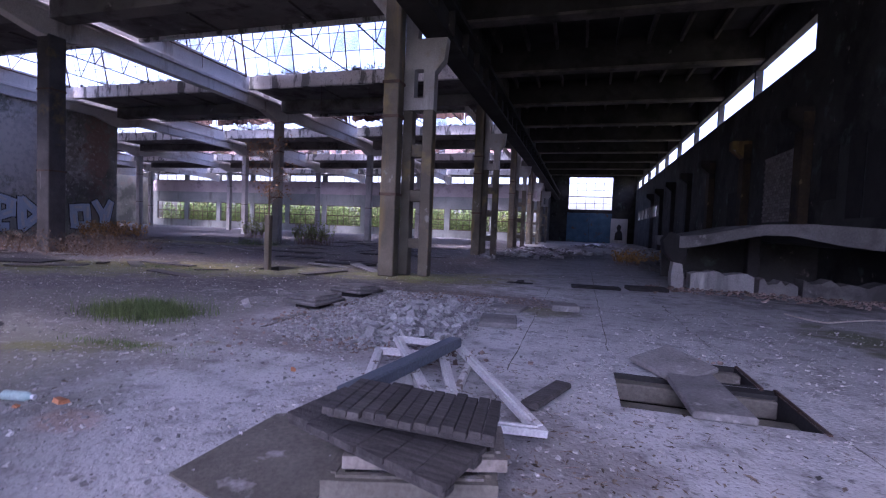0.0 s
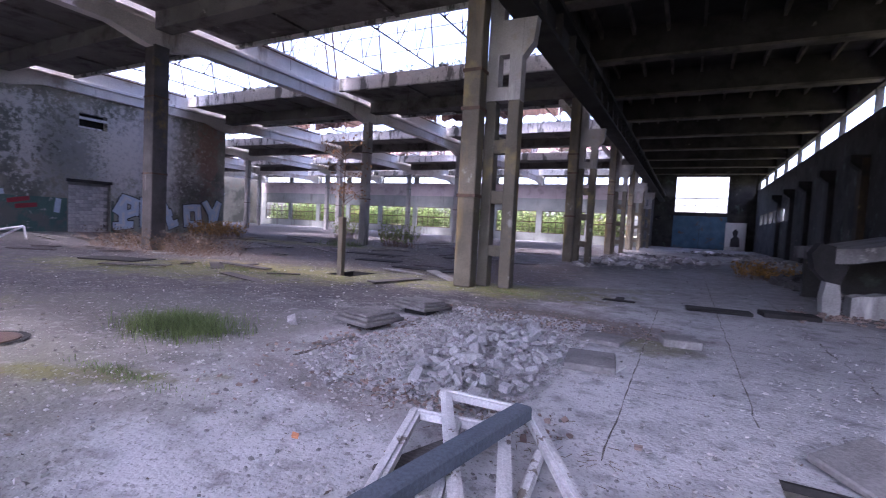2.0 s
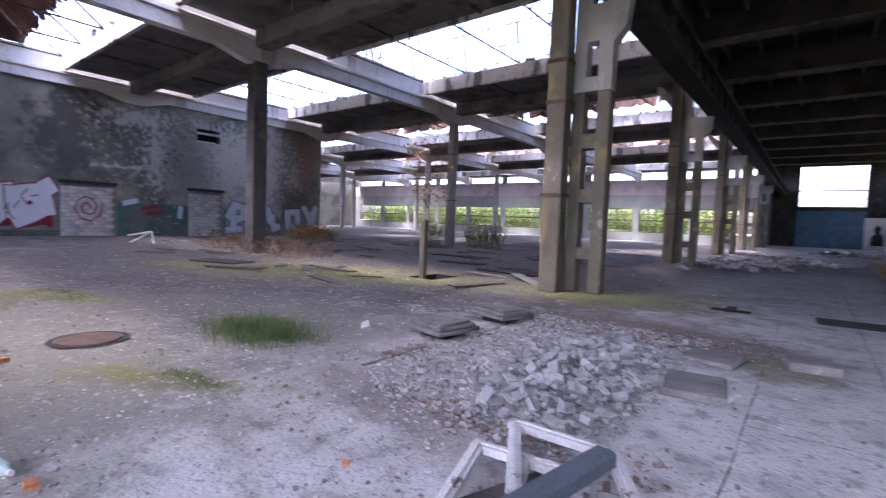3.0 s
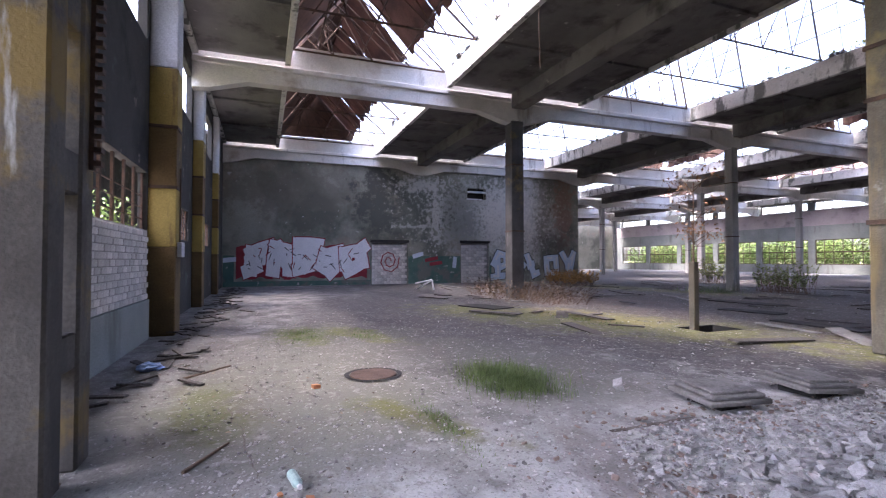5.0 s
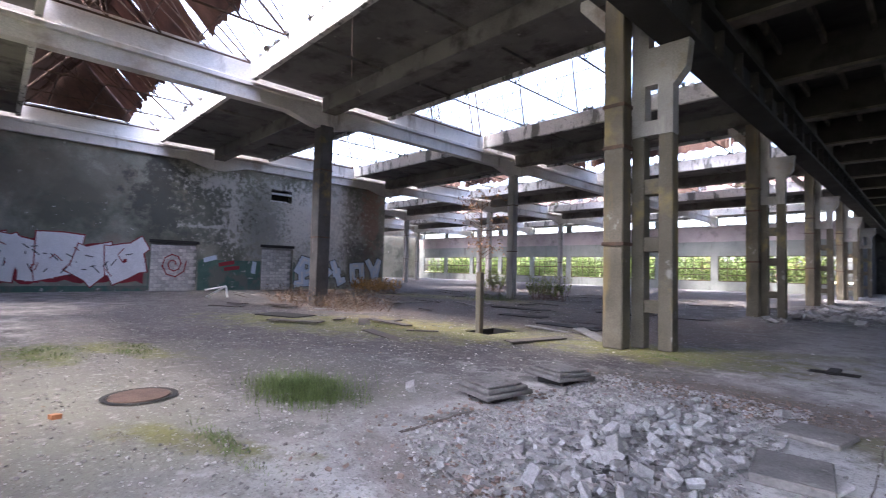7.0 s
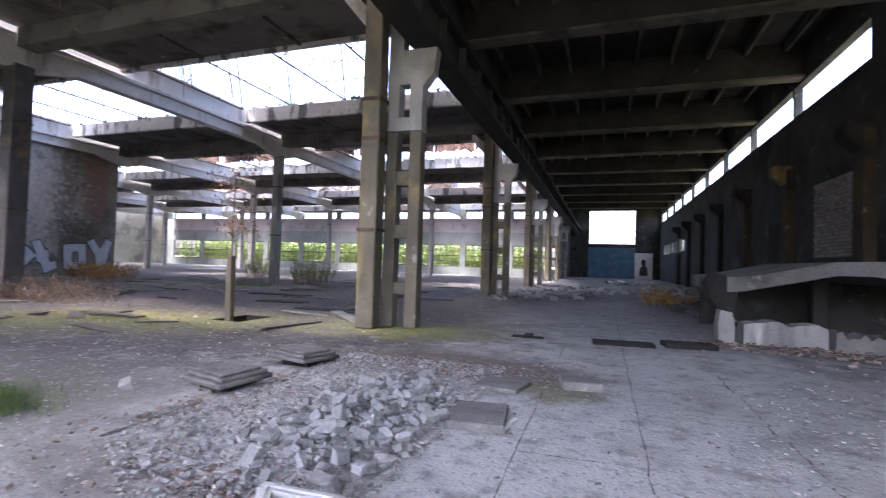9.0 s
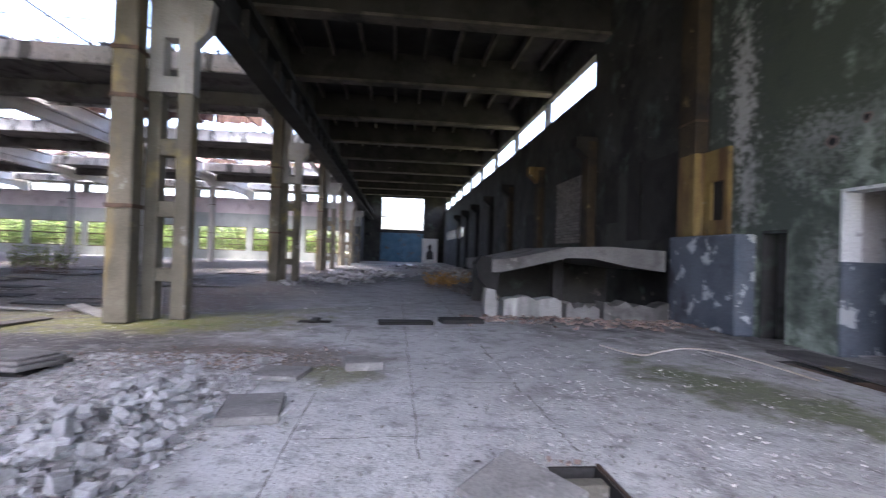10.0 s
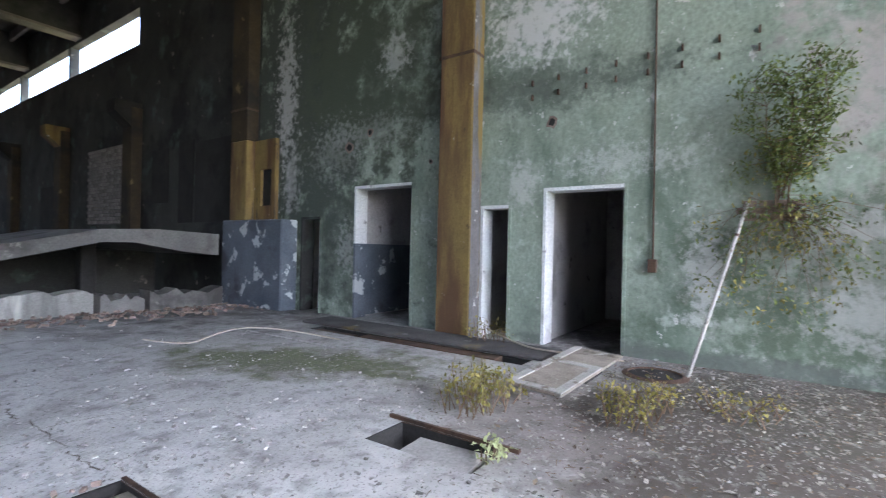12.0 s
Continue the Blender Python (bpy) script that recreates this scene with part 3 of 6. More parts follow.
def floor_sheet():
    xs = sorted({-66.0, 14.0, *[h[i] for h in FLOOR_HOLES for i in (0, 1)]})
    ys = sorted({-6.3, END_Y, *[h[i] for h in FLOOR_HOLES for i in (2, 3)]})
    bm = bmesh.new()
    for i in range(len(xs) - 1):
        for j in range(len(ys) - 1):
            cx, cy = (xs[i] + xs[i + 1]) / 2, (ys[j] + ys[j + 1]) / 2
            if any(h[0] < cx < h[1] and h[2] < cy < h[3] for h in FLOOR_HOLES):
                continue
            bm.faces.new([bm.verts.new(p) for p in ((xs[i], ys[j], 0), (xs[i + 1], ys[j], 0), (xs[i + 1], ys[j + 1], 0), (xs[i], ys[j + 1], 0))])
    bmesh.ops.remove_doubles(bm, verts=bm.verts[:], dist=1e-4)
    return bm


floor = solid("floor", floor_sheet(), M_FLOOR, "cracked dusty grey concrete floor with moss and debris")
solid("floor_bay", B(-4.72, WALL_E + 0.3, END_Y, BAY_Y, -0.2, 0), M_FLOOR, "dusty concrete floor at the far end of the crane bay")
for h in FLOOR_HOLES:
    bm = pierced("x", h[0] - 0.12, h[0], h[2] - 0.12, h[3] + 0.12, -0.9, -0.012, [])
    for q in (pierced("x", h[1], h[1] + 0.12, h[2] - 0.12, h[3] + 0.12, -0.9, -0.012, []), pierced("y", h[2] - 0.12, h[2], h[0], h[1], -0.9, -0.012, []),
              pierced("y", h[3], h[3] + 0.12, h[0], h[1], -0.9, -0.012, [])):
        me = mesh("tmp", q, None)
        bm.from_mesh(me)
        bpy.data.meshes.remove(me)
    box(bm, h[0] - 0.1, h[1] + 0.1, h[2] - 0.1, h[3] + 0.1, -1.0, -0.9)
    # Sides and bottom take near-black concrete, which paints in the pit's shade.
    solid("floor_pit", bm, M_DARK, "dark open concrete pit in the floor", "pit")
ground = solid("ground", B(-900, 900, -900, 900, -1.4, -1.1), M_EARTH, "overgrown ground outside the factory")

# ---- outer walls ----
DOORS_E = ((10.95, 11.6, 0, 2.06), (8.47, 9.97, 0, 2.65), (6.48, 7.03, 0, 2.16), (4.7, 5.93, 0, 2.4))
CLERE = [(19.7 + 6 * k, 25.5 + 6 * k, 7.72, 8.9) for k in range(9)]
LOWIN = [(50.2 + 3.4 * k, 52.6 + 3.4 * k, 3.3, 4.5) for k in range(6)]
solid("wall_east_green", pierced("x", WALL_E, WALL_E + 0.3, -6.3, 13.2, 0, 10.4, DOORS_E), M_GREEN, "green plaster wall with peeling paint and open doorways")
solid("wall_east_dark", pierced("x", WALL_E, WALL_E + 0.3, 13.2, BAY_Y, 0, 10.4, [*CLERE, *LOWIN]), M_DARKWALL, "dark wall with a long strip window")
solid("wall_south_aisle", pierced("y", -6.3, -6.0, -4.42, WALL_E + 0.3, 0, 10.4, [(-4.2, 7.4, 0, 9.4)]), M_DARKWALL, "dark end wall of the crane bay with an open gateway")
solid("wall_south", pierced("y", 0.64, 0.8, -28.8, -4.7, 0, 8.6, [(-10.5, -5.4, 2.05, 3.17), (-15.9, -12.1, 2.05, 2.95), (-21.9, -18.1, 2.05, 2.95)] +
      [(-10.3 - 6 * k, -5.2 - 6 * k, 5.7, 7.2) for k in range(3)]), M_DARKWALL, "dark plastered wall with window openings between pillars")
solid("wall_south_corner", pierced("x", -4.72, -4.42, -6.0, 0.8, 0, 10.4, []), M_DARKWALL, "plain dark wall beside the crane bay")
solid("wall_west", pierced("x", WALL_W - 0.4, WALL_W, 0.8, 24.2, 0, G_LO, [(9.1, 11.35, 0, 2.58), (15.0, 17.0, 0, 2.62), (15.45, 16.8, 5.5, 6.25)]), M_WEST,
      "dark green plaster wall with large peeled white patches")
solid("wall_return", pierced("y", 23.8, 24.2, -66, WALL_W - 0.4, 0, S_LO, []), M_WEST, "peeling plaster wall beyond the corner")
solid("wall_west_far", pierced("x", -66.4, -66, 24.2, END_Y, 0, S_HI, []), M_WEST, "distant peeling side wall")
BAYS = [(-4.9 - 6 * k - 5.3, -4.9 - 6 * k) for k in range(10)]
solid("wall_north", pierced("y", END_Y, END_Y + 0.3, -66, -4.42, 0, 9.2, [h for a, b in BAYS for h in ((a, b, 1.0, 3.75), (a, b, 7.0, 8.45))]), M_PARAPET,
      "factory front with two rows of glazed strips", "wall")
solid("wall_bay_west", pierced("x", -4.72, -4.42, END_Y + 0.3, BAY_Y, 0, 10.4, [(60.6 + 4.4 * k, 64.7 + 4.4 * k, 7.9, 8.9) for k in range(3)]), M_DARKWALL, "dark side wall of the crane bay beyond the hall with high windows")
solid("wall_north_aisle", pierced("y", BAY_Y, BAY_Y + 0.3, -4.72, WALL_E + 0.3, 0, 10.4, [(-1.85, 4.4, 4.75, 9.6)]), M_DARKWALL, "dark end wall with a tall window above a gate")
solid("trim_panel", B(-65.9, -4.6, END_Y - 0.06, END_Y - 0.003, 5.3, 6.98), M_PANEL, "pinkish cladding band between the window strips")
solid("wall_row_upper", pierced("x", -4.72, -4.42, 0.8, END_Y + 0.3, S_HI + 0.02, 10.4, [(37 + 3 * k, 39.4 + 3 * k, 8.65, 9.3) for k in range(7)]), M_DARKWALL, "dark upper wall above the column row")


def strip_window(x0, x1, z0, z1, nx, nz, label, at=END_Y):
    """A steel window grid in the front wall."""
    w = thing("window", label, "window", (0, 0, 0), "windows of the front wall", "structure")
    y = at + 0.14
    bm = bmesh.new()
    for a, b, c, d in ((x0, x1, z0, z0 + 0.07), (x0, x1, z1 - 0.07, z1), (x0, x0 + 0.07, z0 + 0.07, z1 - 0.07), (x1 - 0.07, x1, z0 + 0.07, z1 - 0.07)):
        box(bm, a, b, y - 0.04, y + 0.04, c, d)
    part("window_frame", bm, M_STEEL, w)
    bm = bmesh.new()
    for i in range(1, nx):
        x = x0 + (x1 - x0) * i / nx
        box(bm, x - 0.025, x + 0.025, y - 0.03, y + 0.03, z0 + 0.07, z1 - 0.07)
    for k in range(1, nz):
        z = z0 + (z1 - z0) * k / nz
        t = 0.06 if nz > 2 and k == 2 else 0.025
        box(bm, x0 + 0.07, x1 - 0.07, y - 0.026, y + 0.026, z - t, z + t)
    part("glazing_bars", bm, M_STEEL, w)
    return w


for a, b in BAYS:
    strip_window(a, b, 1.0, 3.75, 6, 4, "rusty steel window grid with most panes missing")
    strip_window(a, b, 7.0, 8.45, 6, 1, "high strip window with steel bars and no glass")
strip_window(-1.85, 4.4, 4.75, 9.6, 5, 5, "tall gable window with steel bars above the gate", BAY_Y)
gate = thing("gate", "closed faded blue steel gate below the tall window", "gate", (0, 0, 0), "", "structure")
for x0, x1 in ((-1.9, 1.26), (1.3, 4.4)):
    leaf = part("leaf", B(x0, x1, BAY_Y - 0.1, BAY_Y - 0.02, 0.02, 4.3, bev=0.01), M_BLUEGATE, gate)
    bm = bmesh.new()
    for k in range(4):
        box(bm, x0 + 0.05, x1 - 0.05, BAY_Y - 0.13, BAY_Y - 0.1, 0.25 + 1.2 * k, 0.37 + 1.2 * k)
    part("rail", bm, M_BLUEGATE, leaf)

# ---- columns ----
def prism_col(x, y, w, z1, name="column", mat_=None, label="square grey concrete column stained and chipped"):
    c = thing(name, label, "column", (x, y, 0), "columns of the hall")
    sh_ = part("shaft", B(-w / 2, w / 2, -w / 2, w / 2, 0, z1, bev=0.025), mat_ or M_CONC, c)
    for z in (2.6, 5.2):
        bm = bmesh.new()
        e = w / 2 + 0.012
        box(bm, -e, e, -e, e, z, z + 0.05)
        part("band", bm, M_STEEL, sh_, "dark steel strap")
    return c


for x in ROWS_HALL:
    for y in (12.2, *GRID_Y[1:]):
        if x < WALL_W + 1 and y < 30:
            continue
        # Columns at y 12.2 stand backlit under a slab; that shade is painted on.
        if y < 13:
            prism_col(x, y, 0.54, 6.95, mat_=M_COLD, label="dirty square concrete column with ochre stains, backlit shade in its colour")
        else:
            prism_col(x, y, 0.42, 6.95, mat_=M_CONC, label="slender pale concrete column with chipped edges and stains")


def crane_column(y, m_=None):
    """A roof column with a latticed crane column beside it, its head and corbel."""
    c = thing("crane_column", "paired concrete column, a plain shaft beside a laddered crane column with a corbel", "column", (0, y, 0), "columns along the crane bay")
    m_ = m_ or M_COLA
    sh_ = part("shaft", B(-4.58, -4.16, -0.45, -0.08, 0, 7.5, bev=0.025), m_, c)
    for z in (2.05, 4.0, 4.85):
        part("band", B(-4.6, -4.14, -0.47, -0.06, z, z + 0.07), M_STEEL, sh_, "dark steel strap")
    part("bracket", prism([(-4.52, 6.4), (-4.52, 6.85), (-5.2, 7.6), (-5.2, 7.2)], 0.3, "y", -0.35), M_GIRDER, c)
    for x0, x1 in ((-4.24, -3.98), (-3.7, -3.42)):
        part("leg", B(x0, x1, 0.1, 0.4, 0, 4.3, bev=0.02), m_, c)
    for z0, z1 in ((0.72, 0.98), (1.94, 2.24), (3.1, 3.42)):
        part("rung", B(-3.99, -3.69, 0.12, 0.38, z0, z1, bev=0.015), m_, c)
    part("head", pierced("y", 0.1, 0.4, -4.24, -3.42, 4.3, 6.1, [(-3.97, -3.71, 4.6, 5.33)]), M_CONC, c, "pale concrete head with a slot")
    part("corbel", prism([(-3.422, 5.25), (-3.18, 5.55), (-3.12, 6.1), (-3.422, 6.1)], 0.28, "y", 0.11), M_CONC, c)
    part("upper_post", B(-4.24, -3.9, 0.1, 0.4, 6.1, 8.6), M_CONC, c)
    return c


first = crane_column(12.4)
for y in GRID_Y[1:]:
    copy_thing(first, pose(-0.36, y + 0.2, 0))
copy_thing(first, pose(-0.3, 58.6, 0))
crane_column(1.3, M_COLS)
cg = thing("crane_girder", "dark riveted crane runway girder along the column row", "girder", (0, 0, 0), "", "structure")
# Flanges and web are near black, so the shaded underside is in the colour.
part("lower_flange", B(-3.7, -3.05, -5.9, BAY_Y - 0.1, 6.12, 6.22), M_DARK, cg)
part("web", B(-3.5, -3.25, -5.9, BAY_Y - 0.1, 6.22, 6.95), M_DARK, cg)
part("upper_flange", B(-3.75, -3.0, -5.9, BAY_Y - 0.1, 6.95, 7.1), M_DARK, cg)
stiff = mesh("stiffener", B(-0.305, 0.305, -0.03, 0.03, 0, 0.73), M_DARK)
for k in range(52):
    ob = new("stiffener", stiff)
    ob.parent = cg
    ob.location = (-3.375, -5 + 1.5 * k, 6.22)

# ---- girders and flat roof slabs of the hall ----
for x in ROWS_HALL:
    y0, y1 = (0.8, END_Y - 0.4) if x > WALL_W - 1 else (24.5, END_Y - 0.4)
    cuts = [0.8, 12.2, 24.2, 36.2, 48.2, END_Y - 0.4]
    for a, b in zip(cuts, cuts[1:]):
        if a < y0 - 0.5:
            continue
        g = thing("girder", "pale concrete roof girder with a ledge, streaked with dirt", "girder", (0, 0, 0), "roof girders", "structure")
        pts = [(a, G_LO - 0.35), (a + 0.5, G_LO - 0.3), (a + 1.6, G_LO), (b - 1.6, G_LO), (b - 0.5, G_LO - 0.3), (b, G_LO - 0.35), (b, G_LO + 0.45), (a, G_LO + 0.45)]
        part("web", prism(pts, 0.4, "x", x - 0.2), M_GIRDER, g)
        part("ledge", B(x - 0.3, x + 0.3, a, b, G_LO + 0.45, G_LO + 0.62, bev=0.02), M_GIRDER, g)
        part("upper_web", B(x - 0.17, x + 0.17, a, b, G_LO + 0.62, G_HI), M_GIRDER, g)
SPANS = [(-4.72, -16.4), (-16.4, -28.4), (-28.4, -40.4), (-40.4, -52.4), (-52.4, -64.4)]
for yc in (0.2, *GRID_Y, 60.2):
    for x1, x0 in SPANS:
        if x0 < WALL_W - 1 and yc < 24:
            continue
        s = thing("roof_slab", "flat stained concrete roof slab with white flaking edges", "roof slab", (0, 0, 0), "flat roof slabs", "structure")
        ya, yb = max(yc - 3.0, 0.81), min(yc + (3.5 if yc < 1 else 3.0), END_Y - 0.05)
        xa, xb = x0 + 0.31, x1 - (0.31 if x1 < -5 else 0.0)
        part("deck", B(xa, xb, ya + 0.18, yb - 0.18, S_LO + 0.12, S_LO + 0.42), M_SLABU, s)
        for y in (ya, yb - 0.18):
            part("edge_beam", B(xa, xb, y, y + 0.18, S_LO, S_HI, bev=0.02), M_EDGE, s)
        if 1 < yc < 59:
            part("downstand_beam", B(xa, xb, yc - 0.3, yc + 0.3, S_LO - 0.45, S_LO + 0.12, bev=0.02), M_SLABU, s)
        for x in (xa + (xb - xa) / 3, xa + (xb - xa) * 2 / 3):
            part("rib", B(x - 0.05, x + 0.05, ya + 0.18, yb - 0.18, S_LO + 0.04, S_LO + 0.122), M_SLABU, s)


# ---- sawtooth roofs between the slabs ----
def sawtooth(x0, x1, y0, open_roof):
    """Brown-lined slope rising to a ridge, a steel glazing frame falling from it, and trusses."""
    ya, yr, yb, zr = (y0 + 0.55, y0 + 2.6, y0 + 5.95, 11.2) if y0 < 10 else (y0 + 0.05, y0 + 5.35, y0 + 5.9, 10.9)
    r = thing("sawtooth_roof", "sawtooth roof with brown lining, rusty trusses and broken glazing", "roof", (0, 0, 0), "sawtooth roofs", "structure")
    n = 4
    for k in range(n):
        a, b = x0 + (x1 - x0) * k / n + 0.04, x0 + (x1 - x0) * (k + 1) / n - 0.04
        if y0 > 20 and (k + open_roof) % 5 == 3:
            continue
        bm = bmesh.new()
        vs = [bm.verts.new(p) for p in ((a, ya, S_HI), (b, ya, S_HI), (b, yr, zr), (a, yr, zr), (a, ya, S_HI + 0.15), (b, ya, S_HI + 0.15), (b, yr, zr + 0.15), (a, yr, zr + 0.15))]
        for f in ((0, 3, 2, 1), (4, 5, 6, 7), (0, 1, 5, 4), (1, 2, 6, 5), (2, 3, 7, 6), (3, 0, 4, 7)):
            bm.faces.new([vs[i] for i in f])
        part("roof_panel", bm, M_BROWN, r)
    if y0 < 10 or y0 > 20:
        ym, zm, ye, ze = (y0 + 2.6, 11.2, y0 + 4.65, 8.98) if y0 < 10 else (yr, zr, yb - 0.6, 8.82)
        if y0 < 10 and x0 < WALL_W + 1:
            bm = prism([(y0 + 0.5, S_HI + 0.12), (ym, zm), (ye + 0.1, ze), (ye, S_HI + 0.12)], 0.05, "x", x0 - 0.07)
            part("gable_panel", bm, M_BROWN, r, "brown boarded gable end of the roof")
        for k in range(n):
            a, b = x0 + (x1 - x0) * k / n + 0.02, x0 + (x1 - x0) * (k + 1) / n - 0.02
            cuts = [a + (b - a) * i / 12 for i in range(13)]
            rag = [random.uniform(-0.12, 0.12) for _ in cuts]
            bm = bmesh.new()
            top = [bm.verts.new((x, ym, zm)) for x in cuts]
            low = [bm.verts.new((x, ye + q * 0.7, ze - q)) for x, q in zip(cuts, rag)]
            for i in range(12):
                bm.faces.new((top[i], low[i], low[i + 1], top[i + 1]))
            bmesh.ops.solidify(bm, geom=bm.faces[:], thickness=0.05)
            part("falling_panel", bm, M_BROWN, r, "brown lining with a ragged lower edge")
    for k in range(5):
        x = x0 + (x1 - x0) * k / 4 + (0.06 if k == 0 else -0.06 if k == 4 else 0)
        bm = bmesh.new()
        top = [(x, ya + (yr - ya) * i / 4, S_HI + (zr - S_HI) * i / 4 - 0.06) for i in range(5)]
        bot = [(x, ya + (yb - ya) * i / 4, S_HI - 0.05) for i in range(5)]
        bar(bm, bot[0], bot[4], 0.035)
        bar(bm, top[0], top[4], 0.035)
        bar(bm, top[4], bot[4], 0.035)
        for i in range(1, 4):
            bar(bm, bot[i], top[i], 0.022)
            bar(bm, bot[i], top[i + 1], 0.022)
        part("truss", bm, M_STEEL, r)
    bm = bmesh.new()
    m = 16
    for k in range(m + 1):
        x = x0 + (x1 - x0) * k / m
        if random.random() < 0.4:
            continue
        cut = 1.0 if random.random() < 0.7 else random.uniform(0.4, 0.9)
        bar(bm, (x, yb, S_HI), (x, yb + (yr - yb) * cut, S_HI + (zr - S_HI) * cut), 0.018, 4)
    for t in (0.33, 0.66, 1.0):
        bar(bm, (x0, yb + (yr - yb) * t, S_HI + (zr - S_HI) * t), (x1, yb + (yr - yb) * t, S_HI + (zr - S_HI) * t), 0.02, 4)
    part("glazing_bars", bm, M_STEEL, r)
    if y0 < 10:
        bm = bmesh.new()
        for y, z in ((y0 + 1.4, 8.75), (y0 + 2.9, 8.75), (y0 + 4.3, 8.72)):
            bar(bm, (x0, y, z), (x1, y, z + 0.02), 0.03)
        for k in range(8):
            x = x0 + (x1 - x0) * (k + 0.5) / 8
            bar(bm, (x, y0 + 1.0, 8.7), (x + 0.7, y0 + 2.6, 11.0), 0.02)
            bar(bm, (x + 0.7, y0 + 2.6, 11.0), (x - 0.2, y0 + 5.6, 8.6), 0.025)
        part("tie_rods", bm, M_STEEL, r, "rusty rods and bracing under the lining")
    for k in range(m):
        for t in range(3) if y0 > 10 else ():
            if random.random() < (0.12 if open_roof == 0 else 0.3):
                xa, xb = x0 + (x1 - x0) * (k + 0.06) / m, x0 + (x1 - x0) * (k + 0.94) / m
                f0, f1 = t / 3 + 0.01, (t + 1) / 3 - 0.01
                P = lambda f: (yb + (yr - yb) * f, S_HI + (zr - S_HI) * f)
                bm = bmesh.new()
                bm.faces.new([bm.verts.new(p) for p in ((xa, *P(f0)), (xb, *P(f0)), (xb, *P(f1)), (xa, *P(f1)))])
                bmesh.ops.solidify(bm, geom=bm.faces[:], thickness=0.006)
                g = part("pane", bm, M_GLASS, r)
                g.visible_shadow = False
    return r


for i, yc in enumerate((0.2, *GRID_Y)):
    for j, (x1, x0) in enumerate(SPANS):
        if x0 < WALL_W - 1 and yc < 24:
            continue
        sawtooth(x0 + 0.2, x1 - 0.2, yc + 3.0, (i * 2 + j) % 3)
solid("roof_block", B(-66, -28.9, -6, 23.79, S_HI, S_HI + 0.2), M_SLABU, "flat roof over the side block", "roof")
solid("wall_block_south", B(-66, -28.9, -6.3, -6, 0, S_HI), M_DARKWALL, "plain outer wall of the side block", "wall")

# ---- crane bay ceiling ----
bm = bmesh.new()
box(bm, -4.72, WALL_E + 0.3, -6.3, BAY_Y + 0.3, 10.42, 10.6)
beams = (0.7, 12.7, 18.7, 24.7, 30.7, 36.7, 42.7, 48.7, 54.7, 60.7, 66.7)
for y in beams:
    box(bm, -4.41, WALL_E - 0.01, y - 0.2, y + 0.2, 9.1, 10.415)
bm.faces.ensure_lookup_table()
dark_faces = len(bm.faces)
# Flanges and purlins get the paler tone that paints them as lit.
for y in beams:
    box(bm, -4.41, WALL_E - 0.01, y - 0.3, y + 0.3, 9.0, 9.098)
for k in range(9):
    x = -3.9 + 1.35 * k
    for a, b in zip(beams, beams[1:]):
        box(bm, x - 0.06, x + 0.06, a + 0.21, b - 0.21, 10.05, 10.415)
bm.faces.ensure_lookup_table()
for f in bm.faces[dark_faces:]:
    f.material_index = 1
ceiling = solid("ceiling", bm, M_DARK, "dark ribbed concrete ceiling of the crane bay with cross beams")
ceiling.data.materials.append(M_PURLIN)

# ---- east wall pillars ----
for k in range(-1, 9):
    y = 7.05 + 6.2 * k if k < 2 else 13.3 + 6 * (k - 1)
    ochre = k < 2
    p = thing("pillar", "ochre and rust coloured concrete pillar against the green wall" if ochre else "dark concrete pillar with a corbel against the dark wall", "pillar",
              (7.2, y, 0), "pillars of the east wall")
    top = 3.9 if k == 1 else 9.0 if ochre else 5.6
    part("shaft", B(0, WALL_E - 7.203, 0, 0.66, 0, top, bev=0.02), M_OCHRE if ochre else M_DIMOCHRE if k < 5 else M_DARK, p)
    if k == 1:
        part("sooty_shaft", B(0, WALL_E - 7.203, 0, 0.66, top, 9.0, bev=0.02), M_DIMOCHRE, p, "upper shaft with its ochre darkened")
    if k == 0:
        part("side_plaster", B(0.012, WALL_E - 7.206, -0.007, -0.002, 0, 8.9), M_SIDE, p, "grey peeling plaster on the side")
    if ochre:
        for z in (4.62,):
            part("strap", B(-0.012, 0.3, -0.012, 0.672, z, z + 0.05), M_STEEL, p)
    else:
        # Corbel 3 keeps bright ochre as the lit one; the others are near black.
        part("corbel", prism([(0.0, 5.0), (-0.45, 5.4), (-0.45, 5.75), (0.31, 5.75), (0.31, 5.6), (0.0, 5.6)], 0.6, "y", 0.03), M_OCHRE if k == 3 else M_DARK, p)
for k in range(4):
    x = -10.85 - 6.1 * k
    p = thing("pillar", "yellow and brown painted concrete pillar of the south wall", "pillar", (x - 0.3, 0.803, 0), "pillars of the south wall")
    deep = (0.49, 0.3, 0.24, 0.2)[k]
    part("shaft", B(0, 0.6, 0, deep, 0, 1.75, bev=0.02), M_OCHREB, p, "brown stained foot")
    part("shaft", B(0, 0.6, 0, deep, 1.752, 2.9, bev=0.015), M_OCHREY, p, "worn yellow paint")
    part("shaft", B(0, 0.6, 0, deep, 2.902, 4.1, bev=0.015), M_OCHREB, p, "brown stained band")
    part("shaft", B(0, 0.6, 0, deep, 4.102, 5.3, bev=0.015), M_OCHREY, p, "worn yellow paint")
    # The strongly lit top of the pillar is painted as white.
    part("white_top", B(0, 0.6, 0, deep, 5.302, 7.8, bev=0.02), M_WHITEW, p, "whitened top, strong daylight put into its colour")
    for z in (2.9, 4.1):
        part("strap", B(-0.012, 0.612, -0.002, deep + 0.012, z, z + 0.06), M_STEEL, p)

